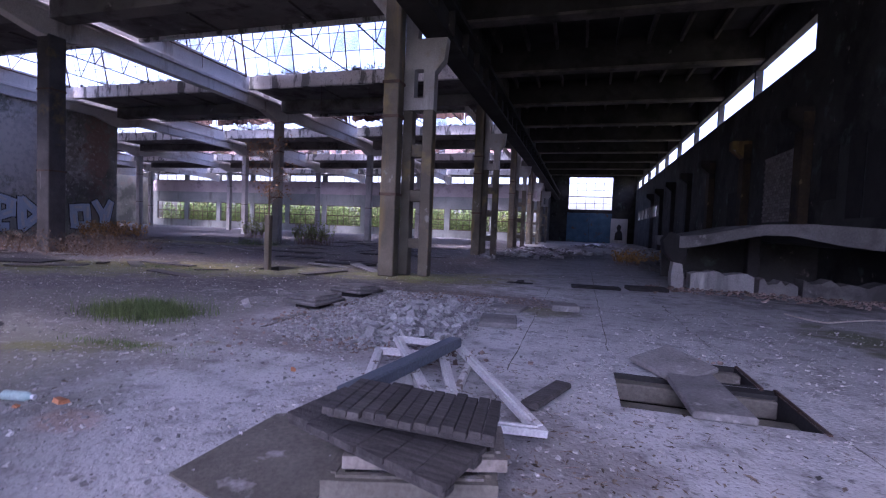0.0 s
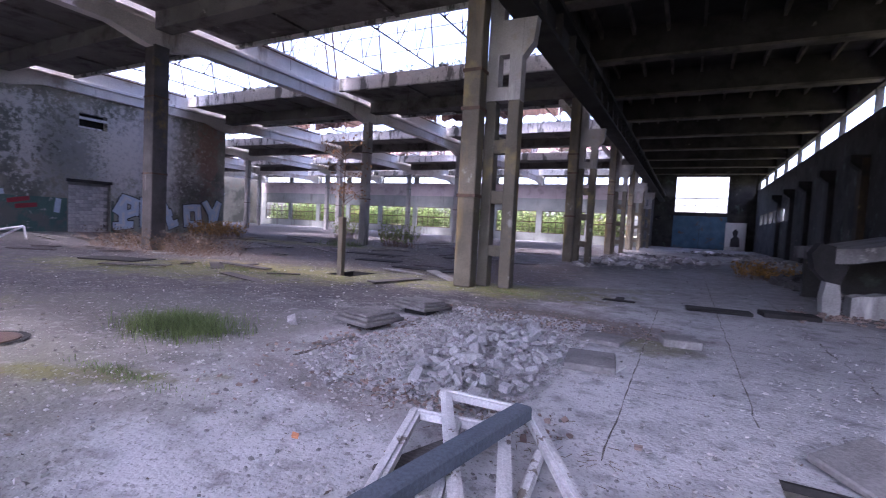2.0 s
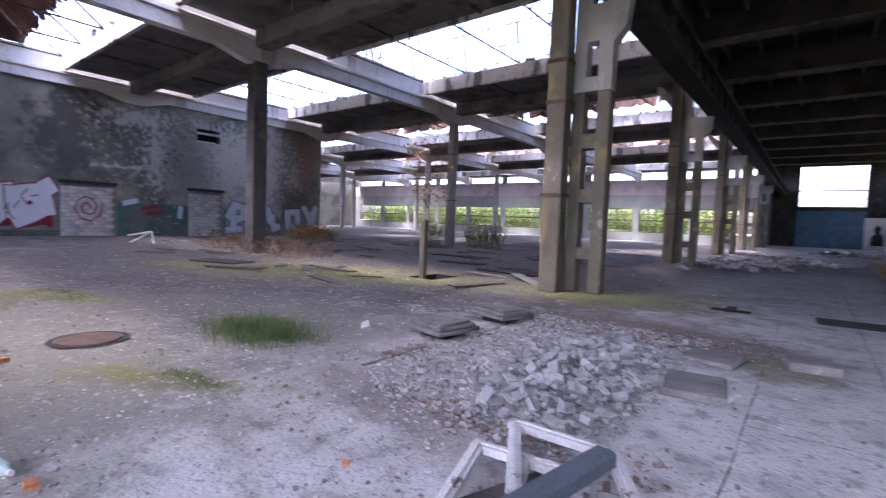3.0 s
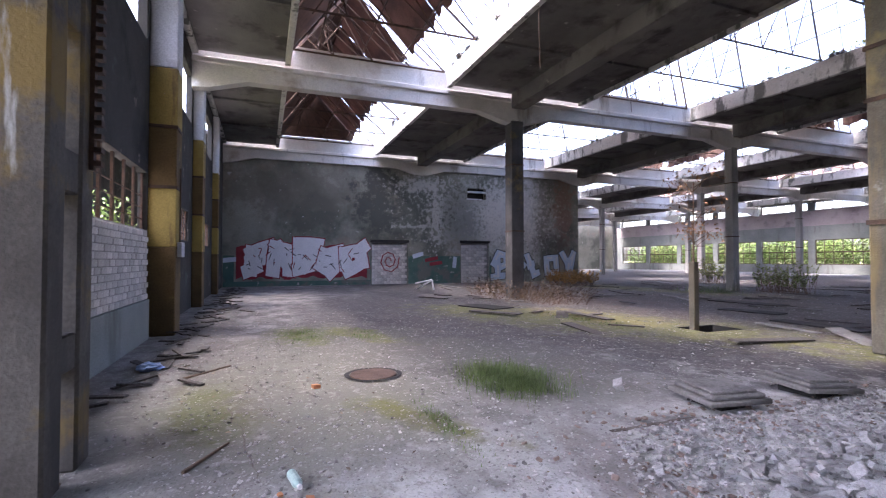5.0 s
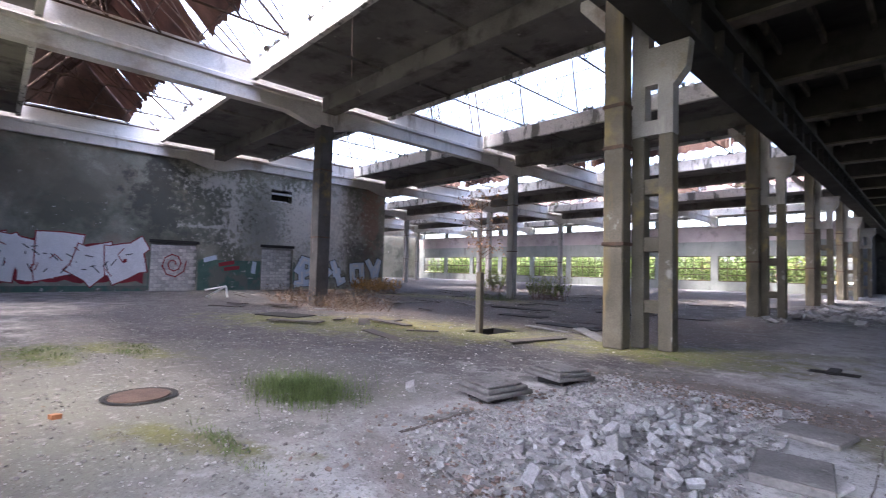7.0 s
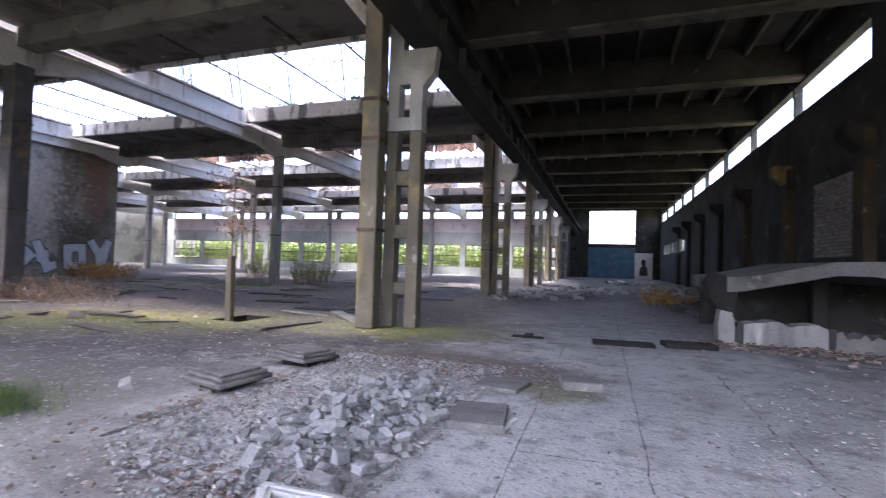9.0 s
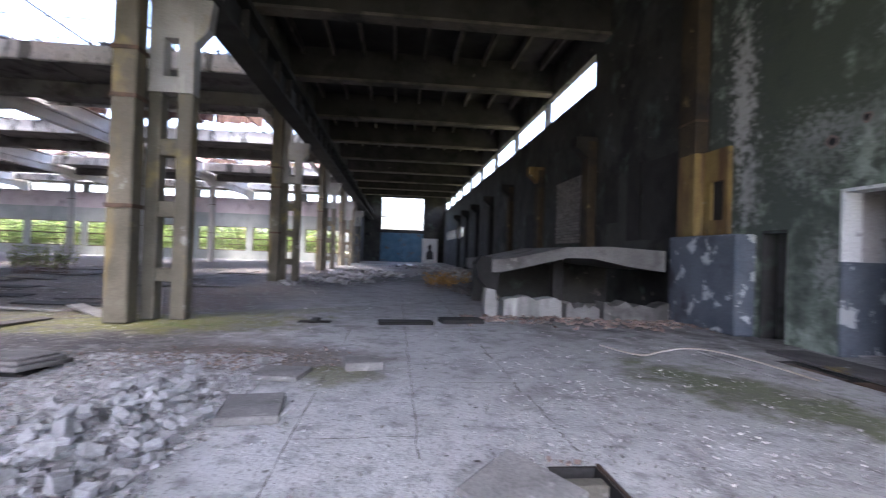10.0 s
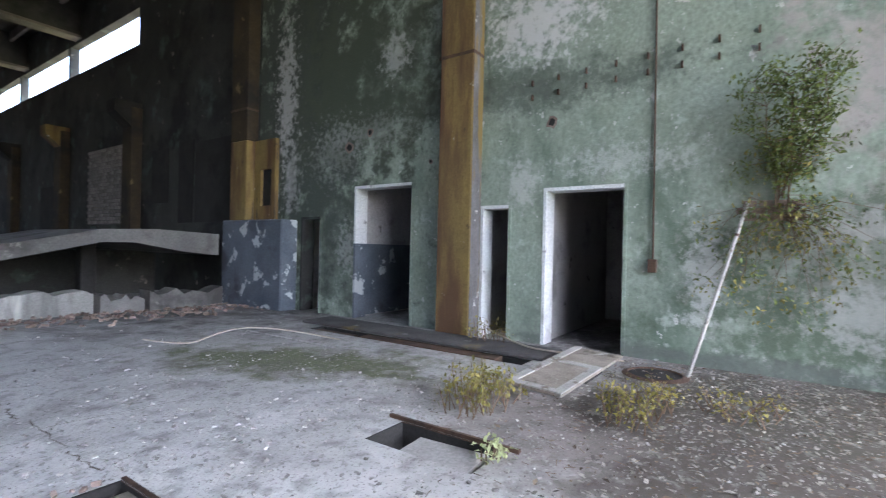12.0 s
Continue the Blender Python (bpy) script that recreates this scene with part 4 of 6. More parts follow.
# ---- rooms behind the doorways ----
for i, (a, b, _, top) in enumerate(DOORS_E):
    lo, hi = (a - 0.05, b + 0.05) if i in (0, 2) else (a - 0.6, b + 0.03)
    x0, x1 = WALL_E + 0.3, WALL_E + 3.6
    bm = bmesh.new()
    box(bm, x1, x1 + 0.1, lo - 0.1, hi + 0.1, 0, 3.2)
    box(bm, x0, x1, lo - 0.1, lo, 0, 3.2)
    box(bm, x0, x1, hi, hi + 0.1, 0, 3.2)
    solid(f"wall_room_{i + 1}", bm, M_ROOM, "grubby white wall of a side room, dimmed in colour", "wall")
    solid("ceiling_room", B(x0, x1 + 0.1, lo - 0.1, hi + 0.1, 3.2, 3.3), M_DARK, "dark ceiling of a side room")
    if i == 1:
        bm = bmesh.new()
        box(bm, x1 - 0.006, x1 - 0.002, lo, hi, 0.02, 1.5)
        box(bm, x0 + 0.01, x1 - 0.01, hi - 0.006, hi - 0.002, 0.02, 1.5)
        solid("trim_dado", bm, M_BLUEW, "dark blue-grey painted dado of a side room", "dado")
for i, (a, b, _, top) in enumerate(DOORS_E):
    d = thing(f"door_{i + 1}", "open doorway with a worn white frame", "doorway", (0, 0, 0), "doorways of the green wall", "structure")
    m_ = M_WHITEW if i else M_DARKWALL
    if i == 1:
        part("jamb", B(WALL_E - 0.015, WALL_E + 0.315, b - 0.045, b + 0.003, 1.502, top), m_, d)
        part("jamb", B(WALL_E - 0.015, WALL_E + 0.315, b - 0.045, b + 0.003, 0, 1.5), M_BLUEW, d, "blue-grey painted foot of the jamb")
    else:
        part("jamb", B(WALL_E - 0.015, WALL_E + 0.315, b - 0.045, b + 0.003, 0, top), m_, d)
    part("jamb", B(WALL_E - 0.015, WALL_E + 0.315, a - 0.003, a + 0.045, 0, top), M_GREEN, d)
    part("lintel", B(WALL_E - 0.015, WALL_E + 0.315, a + 0.045, b - 0.045, top - 0.05, top + 0.003), m_, d)
solid("wall_plinth", B(7.08, WALL_E - 0.002, 11.72, 14.0, 0, 2.0, bev=0.03), M_BLUEW, "low blue-grey plastered plinth with peeling patches", "plinth")


# ---- foliage helpers ----
def leaves(bm, pts, size, flat=0.0):
    """A small two-sided leaf, folded along its middle, at each point."""
    for p in pts:
        q = Euler((random.uniform(-1.3, 1.3) * (1 - flat), random.uniform(-1.3, 1.3) * (1 - flat), random.uniform(0, 6.28))).to_matrix()
        s = size * random.uniform(0.55, 1.3)
        a, b, c, d = (bm.verts.new(Vector(p) + q @ Vector(v)) for v in ((-s, 0, 0), (0, -0.45 * s, 0.12 * s), (s, 0, 0), (0, 0.45 * s, 0.12 * s)))
        bm.faces.new((a, b, c, d))


def clump(center, radii, n, rnd=None):
    out = []
    while len(out) < n:
        v = Vector((random.uniform(-1, 1), random.uniform(-1, 1), random.uniform(-1, 1)))
        if v.length < 1 and v.length > random.random() * 0.6:
            out.append((center[0] + v.x * radii[0], center[1] + v.y * radii[1], center[2] + v.z * radii[2]))
    return out


def blades(n, cx, cy, rx, ry, h):
    bm = bmesh.new()
    for _ in range(n):
        x, y = cx + rx * random.gauss(0, 0.45), cy + ry * random.gauss(0, 0.45)
        if noise.noise((x * 3.1, y * 3.1, 0.3)) < random.uniform(-0.35, 0.1):
            continue
        hh, lean, w, t = h * random.uniform(0.3, 1.0), random.uniform(0.15, 0.9), 0.0032, random.uniform(0, 6.28)
        dx, dy = math.cos(t), math.sin(t)
        p = [(x - w * dy, y + w * dx, 0), (x + w * dy, y - w * dx, 0), (x + hh * lean * 0.4 * dx + w * 0.7 * dy, y + hh * lean * 0.4 * dy - w * 0.7 * dx, hh * 0.6),
             (x + hh * lean * 0.4 * dx - w * 0.7 * dy, y + hh * lean * 0.4 * dy + w * 0.7 * dx, hh * 0.6), (x + hh * lean * dx, y + hh * lean * dy, hh)]
        v = [bm.verts.new(q) for q in p]
        bm.faces.new((v[0], v[1], v[2], v[3]))
        bm.faces.new((v[3], v[2], v[4]))
    return bm


def stuff(name, bm, material, label, category):
    return tagged(new(name, mesh(name, bm, material)), label, category, "", "stuff")


def lump(bm, p, s, squash=0.6):
    """A broken concrete lump: a cube with its corners knocked about."""
    q = Euler((random.uniform(-0.5, 0.5), random.uniform(-0.5, 0.5), random.uniform(0, 6.28))).to_matrix().to_4x4()
    q.translation = p
    k = (random.uniform(0.6, 1.2) * s, random.uniform(0.5, 1.0) * s, random.uniform(0.5, 1.0) * s * squash)
    vs = box(bm, -k[0], k[0], -k[1], k[1], -k[2], k[2])
    for v in vs:
        v.co = q @ Vector((v.co.x * random.uniform(0.55, 1.05), v.co.y * random.uniform(0.55, 1.05), v.co.z * random.uniform(0.6, 1.05)))


# ---- outside: trees and bushes beyond the front ----
def tree(x, y, h, spread, n, m_leaf, label):
    t = thing("tree", label, "tree", (x, y, -1.1), "trees outside the factory")
    bm = bmesh.new()
    bar(bm, (0, 0, 0), (0.2, 0.1, h * 0.55), 0.16, 7, 0.08)
    bm2 = bmesh.new()
    for k in range(7):
        a = k * 0.9 + random.random()
        base = (0.1, 0.05, h * (0.25 + 0.05 * k))
        tip = (math.cos(a) * spread * 0.6, math.sin(a) * spread * 0.6, h * random.uniform(0.5, 0.9))
        bar(bm, base, tip, 0.06, 5, 0.015)
        leaves(bm2, clump(tip, (spread * 0.55, spread * 0.55, h * 0.22), n // 10), 0.14)
    leaves(bm2, clump((0, 0, h * 0.55), (spread, spread, h * 0.42), n // 4), 0.14)
    part("trunk", bm, M_TWIG, t)
    part("crown", bm2, m_leaf, t)


for k in range(17):
    x = -64 + 3.35 * k + random.uniform(-1, 1)
    tree(x, 65 + random.uniform(0, 3.5), random.uniform(4.2, 5.6), random.uniform(1.8, 2.6), 900, (M_LEAFG, M_LEAFY, M_LEAFG)[k % 3], "leafy green tree outside the windows")
for k in range(5):
    tree(-7 - 4.5 * k, -4 + random.uniform(-1, 0.5), 5.5, 2.0, 700, M_LEAFG, "leafy green tree outside the south wall")
bm = bmesh.new()
for k in range(118):
    x = -66 + 0.5 * k
    leaves(bm, clump((x, 63.3 + random.uniform(-0.6, 1.0), random.uniform(0.6, 2.4)), (0.9, 0.8, random.uniform(1.3, 2.2)), 170), 0.16)
    leaves(bm, clump((x, 66.5 + random.uniform(-0.6, 1.0), random.uniform(1.8, 3.6)), (0.9, 0.8, random.uniform(1.6, 2.6)), 150), 0.2)
stuff("undergrowth", bm, M_LEAFG, "dense green undergrowth outside the factory front", "bushes")

# ---- bricked-up doorways of the west wall ----
block = mesh("block", B(-0.03, 0.03, -0.185, 0.185, -0.088, 0.088, bev=0.008), M_BRICKW)
for name, (a, b, top) in (("walled_doorway", (9.1, 11.35, 2.58)), ("walled_doorway", (15.0, 17.0, 2.62))):
    d = thing(name, "doorway walled up with limewashed blocks, set back in the wall", "doorway", (0, 0, 0), "walled-up doorways", "structure")
    part("mortar", B(WALL_W - 0.3, WALL_W - 0.16, a, b, 0, top), M_MORTAR, d)
    part("lintel", B(WALL_W - 0.12, WALL_W + 0.012, a - 0.1, b + 0.1, top - 0.005, top + 0.16), M_DARK, d)
    for r in range(int(top / 0.19)):
        u = a + 0.19 - (0.19 if r % 2 else 0)
        while u < b - 0.1:
            ob = new("block", block)
            ob.parent = d
            ob.location = (WALL_W - 0.14 + random.uniform(-0.004, 0.004), min(max(u, a + 0.19), b - 0.19), 0.1 + 0.19 * r)
            u += 0.385
vent = thing("vent_opening", "small rectangular vent opening with a white sill board", "vent", (0, 0, 0), "", "structure")
part("board", B(WALL_W - 0.2, WALL_W + 0.02, 15.45, 16.8, 5.95, 6.06), M_WHITEW, vent)
part("sill", B(WALL_W - 0.3, WALL_W + 0.03, 15.4, 16.5, 5.48, 5.56), M_WHITEW, vent)
# A black sheet behind the vent stands for its unlit depth.
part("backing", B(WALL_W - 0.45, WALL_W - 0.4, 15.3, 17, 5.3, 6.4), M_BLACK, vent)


# ---- graffiti ----
def strokes(lines, w, dx, at=WALL_W):
    bm = bmesh.new()
    for i, ((y0, z0), (y1, z1)) in enumerate(lines):
        d = Vector((y1 - y0, z1 - z0))
        n_ = Vector((-d.y, d.x)).normalized() * w / 2
        e = d.normalized() * w * 0.35
        a, b = Vector((y0, z0)) - e, Vector((y1, z1)) + e
        pts = [a - n_, (a + b) / 2 - n_ * 0.8, b - n_ * 0.55, b + n_ * 1.1, (a + b) / 2 + n_, a + n_ * 0.7]
        box_me = prism([(p.x, p.y) for p in pts], dx + 0.0004 * i, "x", at + 0.001)
        me = mesh("tmp", box_me, None)
        bm.from_mesh(me)
        bpy.data.meshes.remove(me)
    return bm


def spiky(y0, y1, z0, z1, n, amp, seed):
    rnd = random.Random(seed)
    up = [(y0 + (y1 - y0) * i / n, z1 - 0.35 * abs(2 * i / n - 0.8) + rnd.uniform(-amp, amp)) for i in range(n + 1)]
    dn = [(y0 + (y1 - y0) * i / n, z0 + (0.18 if i % 3 == 1 else 0) + rnd.uniform(-amp, amp) * 0.5) for i in range(n, -1, -1)]
    return up + dn


def lettering(y0, wide, tall, z0, shapes):
    out = []
    for k, shape in enumerate(shapes):
        for a, b in shape:
            out.append(((y0 + (k + a[0]) * wide, z0 + a[1] * tall), (y0 + (k + b[0]) * wide, z0 + b[1] * tall)))
    return out


g = thing("graffiti", "large silver graffiti lettering with dark red outline on the plaster", "graffiti", (0, 0, 0), "wall graffiti", "structure")
part("outline", prism(spiky(1.5, 8.8, 0.42, 2.55, 23, 0.13, 3), 0.003, "x", WALL_W + 0.001), M_REDP, g)
ONE = [[((0.2, 0.75), (0.95, 0.95)), ((0.3, 0.8), (0.15, 0.1)), ((0.2, 0.45), (0.8, 0.5)), ((0.1, 0.08), (0.45, 0.16))],
       [((0.1, 0.1), (0.3, 0.98)), ((0.3, 0.98), (0.75, 0.12)), ((0.72, 0.1), (0.85, 0.85)), ((0.35, 0.9), (0.65, 0.8))],
       [((0.25, 0.95), (0.15, 0.12)), ((0.25, 0.95), (0.95, 0.86)), ((0.2, 0.55), (0.8, 0.52)), ((0.15, 0.12), (0.85, 0.2))],
       [((0.9, 0.88), (0.35, 0.8)), ((0.35, 0.8), (0.15, 0.35)), ((0.15, 0.35), (0.5, 0.06)), ((0.5, 0.06), (0.9, 0.35)), ((0.9, 0.35), (0.6, 0.5))],
       [((0.25, 0.72), (0.2, 0.2)), ((0.25, 0.72), (0.85, 0.75)), ((0.85, 0.75), (0.9, 0.3)), ((0.9, 0.3), (0.3, 0.08)), ((0.85, 0.8), (1.05, 0.9))]]
for k, shape in enumerate(ONE):
    lines = lettering(1.95 + 1.3 * k, 1.42, 1.5 + 0.14 * (k % 3), 0.78 - 0.1 * (k % 2), [shape])
    part("letter_edge", strokes(lines, 0.98, 0.004 + 0.006 * k), M_REDP, g)
    part("letter", strokes(lines, 0.86, 0.0065 + 0.006 * k), M_SILVER, g)
rnd = random.Random(8)
for k in range(44):
    y, z = rnd.uniform(2.1, 8.2), rnd.uniform(0.8, 2.2)
    part("inner_line", strokes([((y, z), (y + rnd.uniform(-0.3, 0.3), z + rnd.uniform(-0.35, 0.35)))], 0.05, 0.042), M_BLACKP if k % 3 else M_REDP, g)
g = thing("graffiti", "pale blue graffiti lettering with black outline on the plaster", "graffiti", (0, 0, 0), "wall graffiti", "structure")
TWO = [[((0.3, 0.05), (0.35, 0.85)), ((0.35, 0.9), (0.05, 0.55)), ((0.35, 0.95), (0.8, 0.8)), ((0.8, 0.8), (0.75, 0.5)), ((0.75, 0.5), (0.35, 0.42)), ((0.05, 0.05), (0.6, 0.05))],
       [((0.15, 0.1), (0.2, 0.9)), ((0.2, 0.9), (0.75, 0.45)), ((0.75, 0.45), (0.2, 0.1))],
       [((0.0, 0.85), (0.35, 0.1)), ((0.35, 0.1), (0.6, 0.15)), ((0.1, 0.45), (0.3, 0.5))],
       [((0.15, 0.2), (0.15, 0.75)), ((0.15, 0.75), (0.7, 0.75)), ((0.7, 0.75), (0.7, 0.15)), ((0.7, 0.15), (0.15, 0.2))],
       [((0.1, 0.95), (0.4, 0.5)), ((0.8, 0.95), (0.4, 0.5)), ((0.8, 0.95), (0.45, 0.0)), ((0.45, 0.5), (0.4, 0.1))]]
part("outline", strokes(lettering(17.25, 1.36, 1.75, 0.3, TWO), 0.62, 0.004), M_BLACKP, g)
part("fill", strokes(lettering(17.25, 1.36, 1.75, 0.3, TWO), 0.5, 0.018), M_BLUEP, g)
part("highlight", strokes([((a[0] + 0.05, a[1] + 0.05), ((a[0] + b[0]) / 2, (a[1] + b[1]) / 2)) for a, b in lettering(17.25, 1.36, 1.75, 0.3, TWO)], 0.16, 0.034), M_WHITEP, g)
g = thing("graffiti", "red and white paint dabs low on the plaster wall", "graffiti", (0, 0, 0), "wall graffiti", "structure")
part("dab", strokes([((12.6, 1.5), (13.3, 1.6)), ((12.9, 1.25), (13.6, 1.3))], 0.25, 0.004), M_REDP, g)
part("dab", strokes([((11.8, 1.75), (12.3, 1.85)), ((14.5, 1.1), (14.6, 1.6)), ((0.95, 1.5), (1.4, 1.5))], 0.3, 0.004), M_BLUEP, g)
solid("trim_dado_west", pierced("x", WALL_W + 0.0005, WALL_W + 0.0008, 0.85, 17.2, 0.02, 1.75, [(1.4, 9.0, 0.3, 3), (9.05, 11.4, 0, 3), (14.95, 17.05, 0, 3)]), M_TEAL, "worn dark teal painted dado band", "dado")
g = thing("graffiti", "faded red spiral sprayed on the walled-up doorway", "graffiti", (0, 0, 0), "wall graffiti", "structure")
turns = [(10.2 + (0.12 + 0.034 * i) * math.cos(i * 0.8), 1.45 + (0.14 + 0.04 * i) * math.sin(i * 0.8)) for i in range(17)]
part("spiral", strokes(list(zip(turns, turns[1:])), 0.07, 0.004, WALL_W - 0.107), M_REDP, g)
pt = thing("portrait_panel", "white panel with a sprayed dark blot at the wall", "panel", (4.3, 73.6, 0))
part("board", B(0, 2.3, 0, 0.12, 0, 3.6, bev=0.02), M_WHITEW, pt)
part("blot", prism([(0.6, 0.5), (1.7, 0.5), (1.6, 1.6), (1.35, 1.9), (1.45, 2.5), (1.1, 2.8), (0.8, 2.4), (0.95, 1.8), (0.65, 1.5)], 0.008, "y", -0.009), M_BLACKP, pt)

# ---- south wall ----
sb = thing("brick_infill", "limewashed brick infill under the south window", "brickwork", (0, 0, 0), "", "structure")
part("mortar", B(-10.3, -4.75, 0.802, 0.85, 0.75, 2.05), M_MORTAR, sb)
brick = mesh("brick", B(-0.125, 0.125, -0.035, 0.035, -0.047, 0.047, bev=0.006), M_BRICKW)
for r in range(12):
    for k in range(21):
        x = -10.15 + 0.265 * k + (0.13 if r % 2 else 0)
        if x > -4.9:
            continue
        ob = new("brick", brick)
        ob.parent = sb
        ob.location = (x, 0.842 + random.uniform(-0.005, 0.005), 0.81 + 0.106 * r)
part("plaster", B(-10.3, -4.75, 0.802, 0.9, 0, 0.748), M_PARAPET, sb)
for a, b, zt in ((-10.5, -5.4, 3.17), (-15.9, -12.1, 2.95), (-21.9, -18.1, 2.95)):
    w = thing("window", "old window with narrow upright panes and leaves behind", "window", (0, 0, 0), "windows of the south wall", "structure")
    bm = bmesh.new()
    for k in range(9):
        x = a + (b - a) * k / 8
        box(bm, x - 0.04, x + 0.04, 0.69, 0.73, 2.05, zt)
    part("window_frame", bm, M_STEEL, w)
    bm = bmesh.new()
    for k in range(3):
        box(bm, a, b, 0.70, 0.72, 2.27 + 0.22 * k, 2.29 + 0.22 * k)
    part("glazing_bars", bm, M_STEEL, w)
box_ = thing("junction_box", "pale metal switch box on the yellow pillar", "switch box", (-10.82, 1.3, 1.55))
part("case", B(-0.16, 0.16, 0, 0.09, 0, 0.3, bev=0.012), M_WHITEW, box_)
part("cable", B(-0.012, 0.012, 0.01, 0.04, 0.3, 1.8), M_STEEL, box_)

# ---- debris and growth on the roof edges ----
for yc in GRID_Y:
    bm, bm2 = bmesh.new(), bmesh.new()
    for x1, x0 in SPANS[:3]:
        if x0 < WALL_W - 1 and yc < 24:
            continue
        for _ in range(70):
            x = random.uniform(x0 + 0.5, x1 - 0.5)
            lump(bm, (x, yc - 2.9 + random.uniform(0.08, 0.7), S_HI + 0.0 + random.uniform(0, 0.08)), random.uniform(0.05, 0.2))
        for _ in range(12):
            x = random.uniform(x0 + 0.5, x1 - 0.5)
            leaves(bm2, clump((x, yc - 2.6, S_HI + 0.15), (0.5, 0.25, random.uniform(0.15, 0.4)), 45), 0.05)
    stuff("roof_debris", bm, M_RUBBLE, "broken concrete and glass lying along the roof edge", "debris")
    stuff("roof_weeds", bm2, M_LEAF, "weeds growing along the roof edge", "weeds")

# ---- hall: things on the floor ----
bm = blades(4200, -5.05, 5.72, 0.75, 0.5, 0.23)
stuff("grass_tuft", bm, M_GRASS, "tuft of green grass growing from the floor", "grass")
for cx, cy, rx, ry, n in ((-9.7, 3.65, 0.9, 0.5, 900), (-9.4, 4.8, 0.9, 0.35, 600), (-3.9, 4.45, 0.7, 0.12, 500), (-16, 22, 1.5, 0.8, 900), (-9.6, 10.4, 2.4, 0.6, 1200), (-3.1, 12.0, 0.8, 0.4, 500)):
    stuff("grass_tuft", blades(n, cx, cy, rx, ry, 0.06 if cy < 15 else 0.5), M_GRASS, "low sparse grass and moss on the floor", "grass")
mh = thing("manhole_cover", "round rusty manhole cover set in the floor", "manhole cover", (-6.0, 4.25, 0))
bm = bmesh.new()
bmesh.ops.create_cone(bm, cap_ends=True, segments=32, radius1=0.3, radius2=0.29, depth=0.03, matrix=Matrix.Translation((0, 0, 0.008)))
part("lid", bm, M_RUST, mh)
bm = bmesh.new()
for i in range(32):
    a, b = 2 * math.pi * i / 32, 2 * math.pi * (i + 1) / 32
    bm.faces.new([bm.verts.new((r * math.cos(t), r * math.sin(t), 0.016)) for r, t in ((0.31, a), (0.37, a), (0.37, b), (0.31, b))])
part("ring", bm, M_DARK, mh)
stone = thing("stone", "pale lump of broken concrete on the floor", "stone", (-4.32, 6.72, 0.04))
bm = bmesh.new()
random.seed(4)
lump(bm, (0, 0, 0.02), 0.11)
bmesh.ops.subdivide_edges(bm, edges=bm.edges[:], cuts=1, use_grid_fill=True)
part("lump", bm, M_RUBBLE, stone)


def cover(x, y, yaw, tilt):
    c = thing("cover_slab", "stacked square cast concrete pit cover, chipped and dirty", "pit cover", (x, y, 0), "pit covers beside the rubble")
    m = pose(0, 0, 0.0, tilt, 0, yaw)
    # Darker lower plate and near-black support paint in the shadow under the tiers.
    part("lower_plate", B(-0.35, 0.35, -0.33, 0.33, 0.075, 0.125, m, 0.012), M_SLABU, c)
    part("upper_plate", B(-0.31, 0.31, -0.28, 0.29, 0.127, 0.17, m, 0.012), M_COVER, c)
    part("top_plate", B(-0.25, 0.26, -0.23, 0.24, 0.172, 0.2, m, 0.01), M_COVER, c)
    part("support", B(-0.2, 0.2, -0.2, 0.2, 0.0, 0.076), M_DARK, c)


cover(-3.54, 7.32, -14, 2.0)
cover(-3.48, 8.64, -14, -2.0)

# rubble field
heap = thing("rubble_heap", "heap of pale broken concrete chunks in a shallow floor pit", "rubble", (0, 0, 0))
chunks = []
random.seed(11)
for k in range(8):
    bm = bmesh.new()
    lump(bm, (0, 0, 0), 1.0, 0.7)
    if k % 2:
        bmesh.ops.bevel(bm, geom=bm.edges[:], offset=0.12, segments=1, affect="EDGES")
    chunks.append(mesh("chunk", bm, M_CHUNK))
for k in range(300):
    x, y = random.gauss(-1.45, 0.42), random.gauss(6.95, 0.85)
    if not (-3.0 < x < -0.95 and 5.3 < y < 9.0):
        continue
    ob = new("chunk", chunks[k % 8])
    ob.parent = heap
    s = random.choice((0.025, 0.03, 0.04, 0.05, 0.065, 0.095))
    ob.scale = (s, s * random.uniform(0.7, 1.1), s * random.uniform(0.6, 1.0))
    ob.location = (x, y, 0.03 + 0.1 * math.exp(-((x + 1.75) ** 2 / 0.5 + (y - 7) ** 2 / 1.6)) + random.uniform(-0.02, 0.05))
    ob.rotation_euler = (random.uniform(-0.6, 0.6), random.uniform(-0.6, 0.6), random.uniform(0, 6.28))
bm = bmesh.new()
for k in range(4600):
    x, y = random.uniform(-3.25, -0.85), random.uniform(5.15, 9.6)
    if y < 5.15 + 0.55 * max(0, -(x + 2.3)):
        continue
    lump(bm, (x, y, 0.012 + 0.07 * math.exp(-((x + 1.8) ** 2 / 0.6 + (y - 7) ** 2 / 2))), random.choice((0.008, 0.012, 0.018, 0.028, 0.055 if -2.3 < x < -1.0 and 5.9 < y < 8.4 else 0.014)))
tagged(part("small_rubble", bm, M_RUBBLE, heap), kind="stuff")

random.seed(29)
bm = bmesh.new()
for k in range(900):
    x, y = random.choice(((random.gauss(-1.6, 0.7), random.gauss(9.35, 0.35)), (random.gauss(-1.6, 0.5), random.gauss(5.45, 0.13)), (random.gauss(-3.0, 0.35), random.gauss(7.0, 0.9))))
    lump(bm, (x, y, 0.01), random.choice((0.008, 0.012, 0.018, 0.03)), 0.5)
stuff("rubble_fringe", bm, M_REDBRICK, "reddish brick crumbs and dirt round the rubble", "debris")

# chips scattered over the floor
bm = bmesh.new()
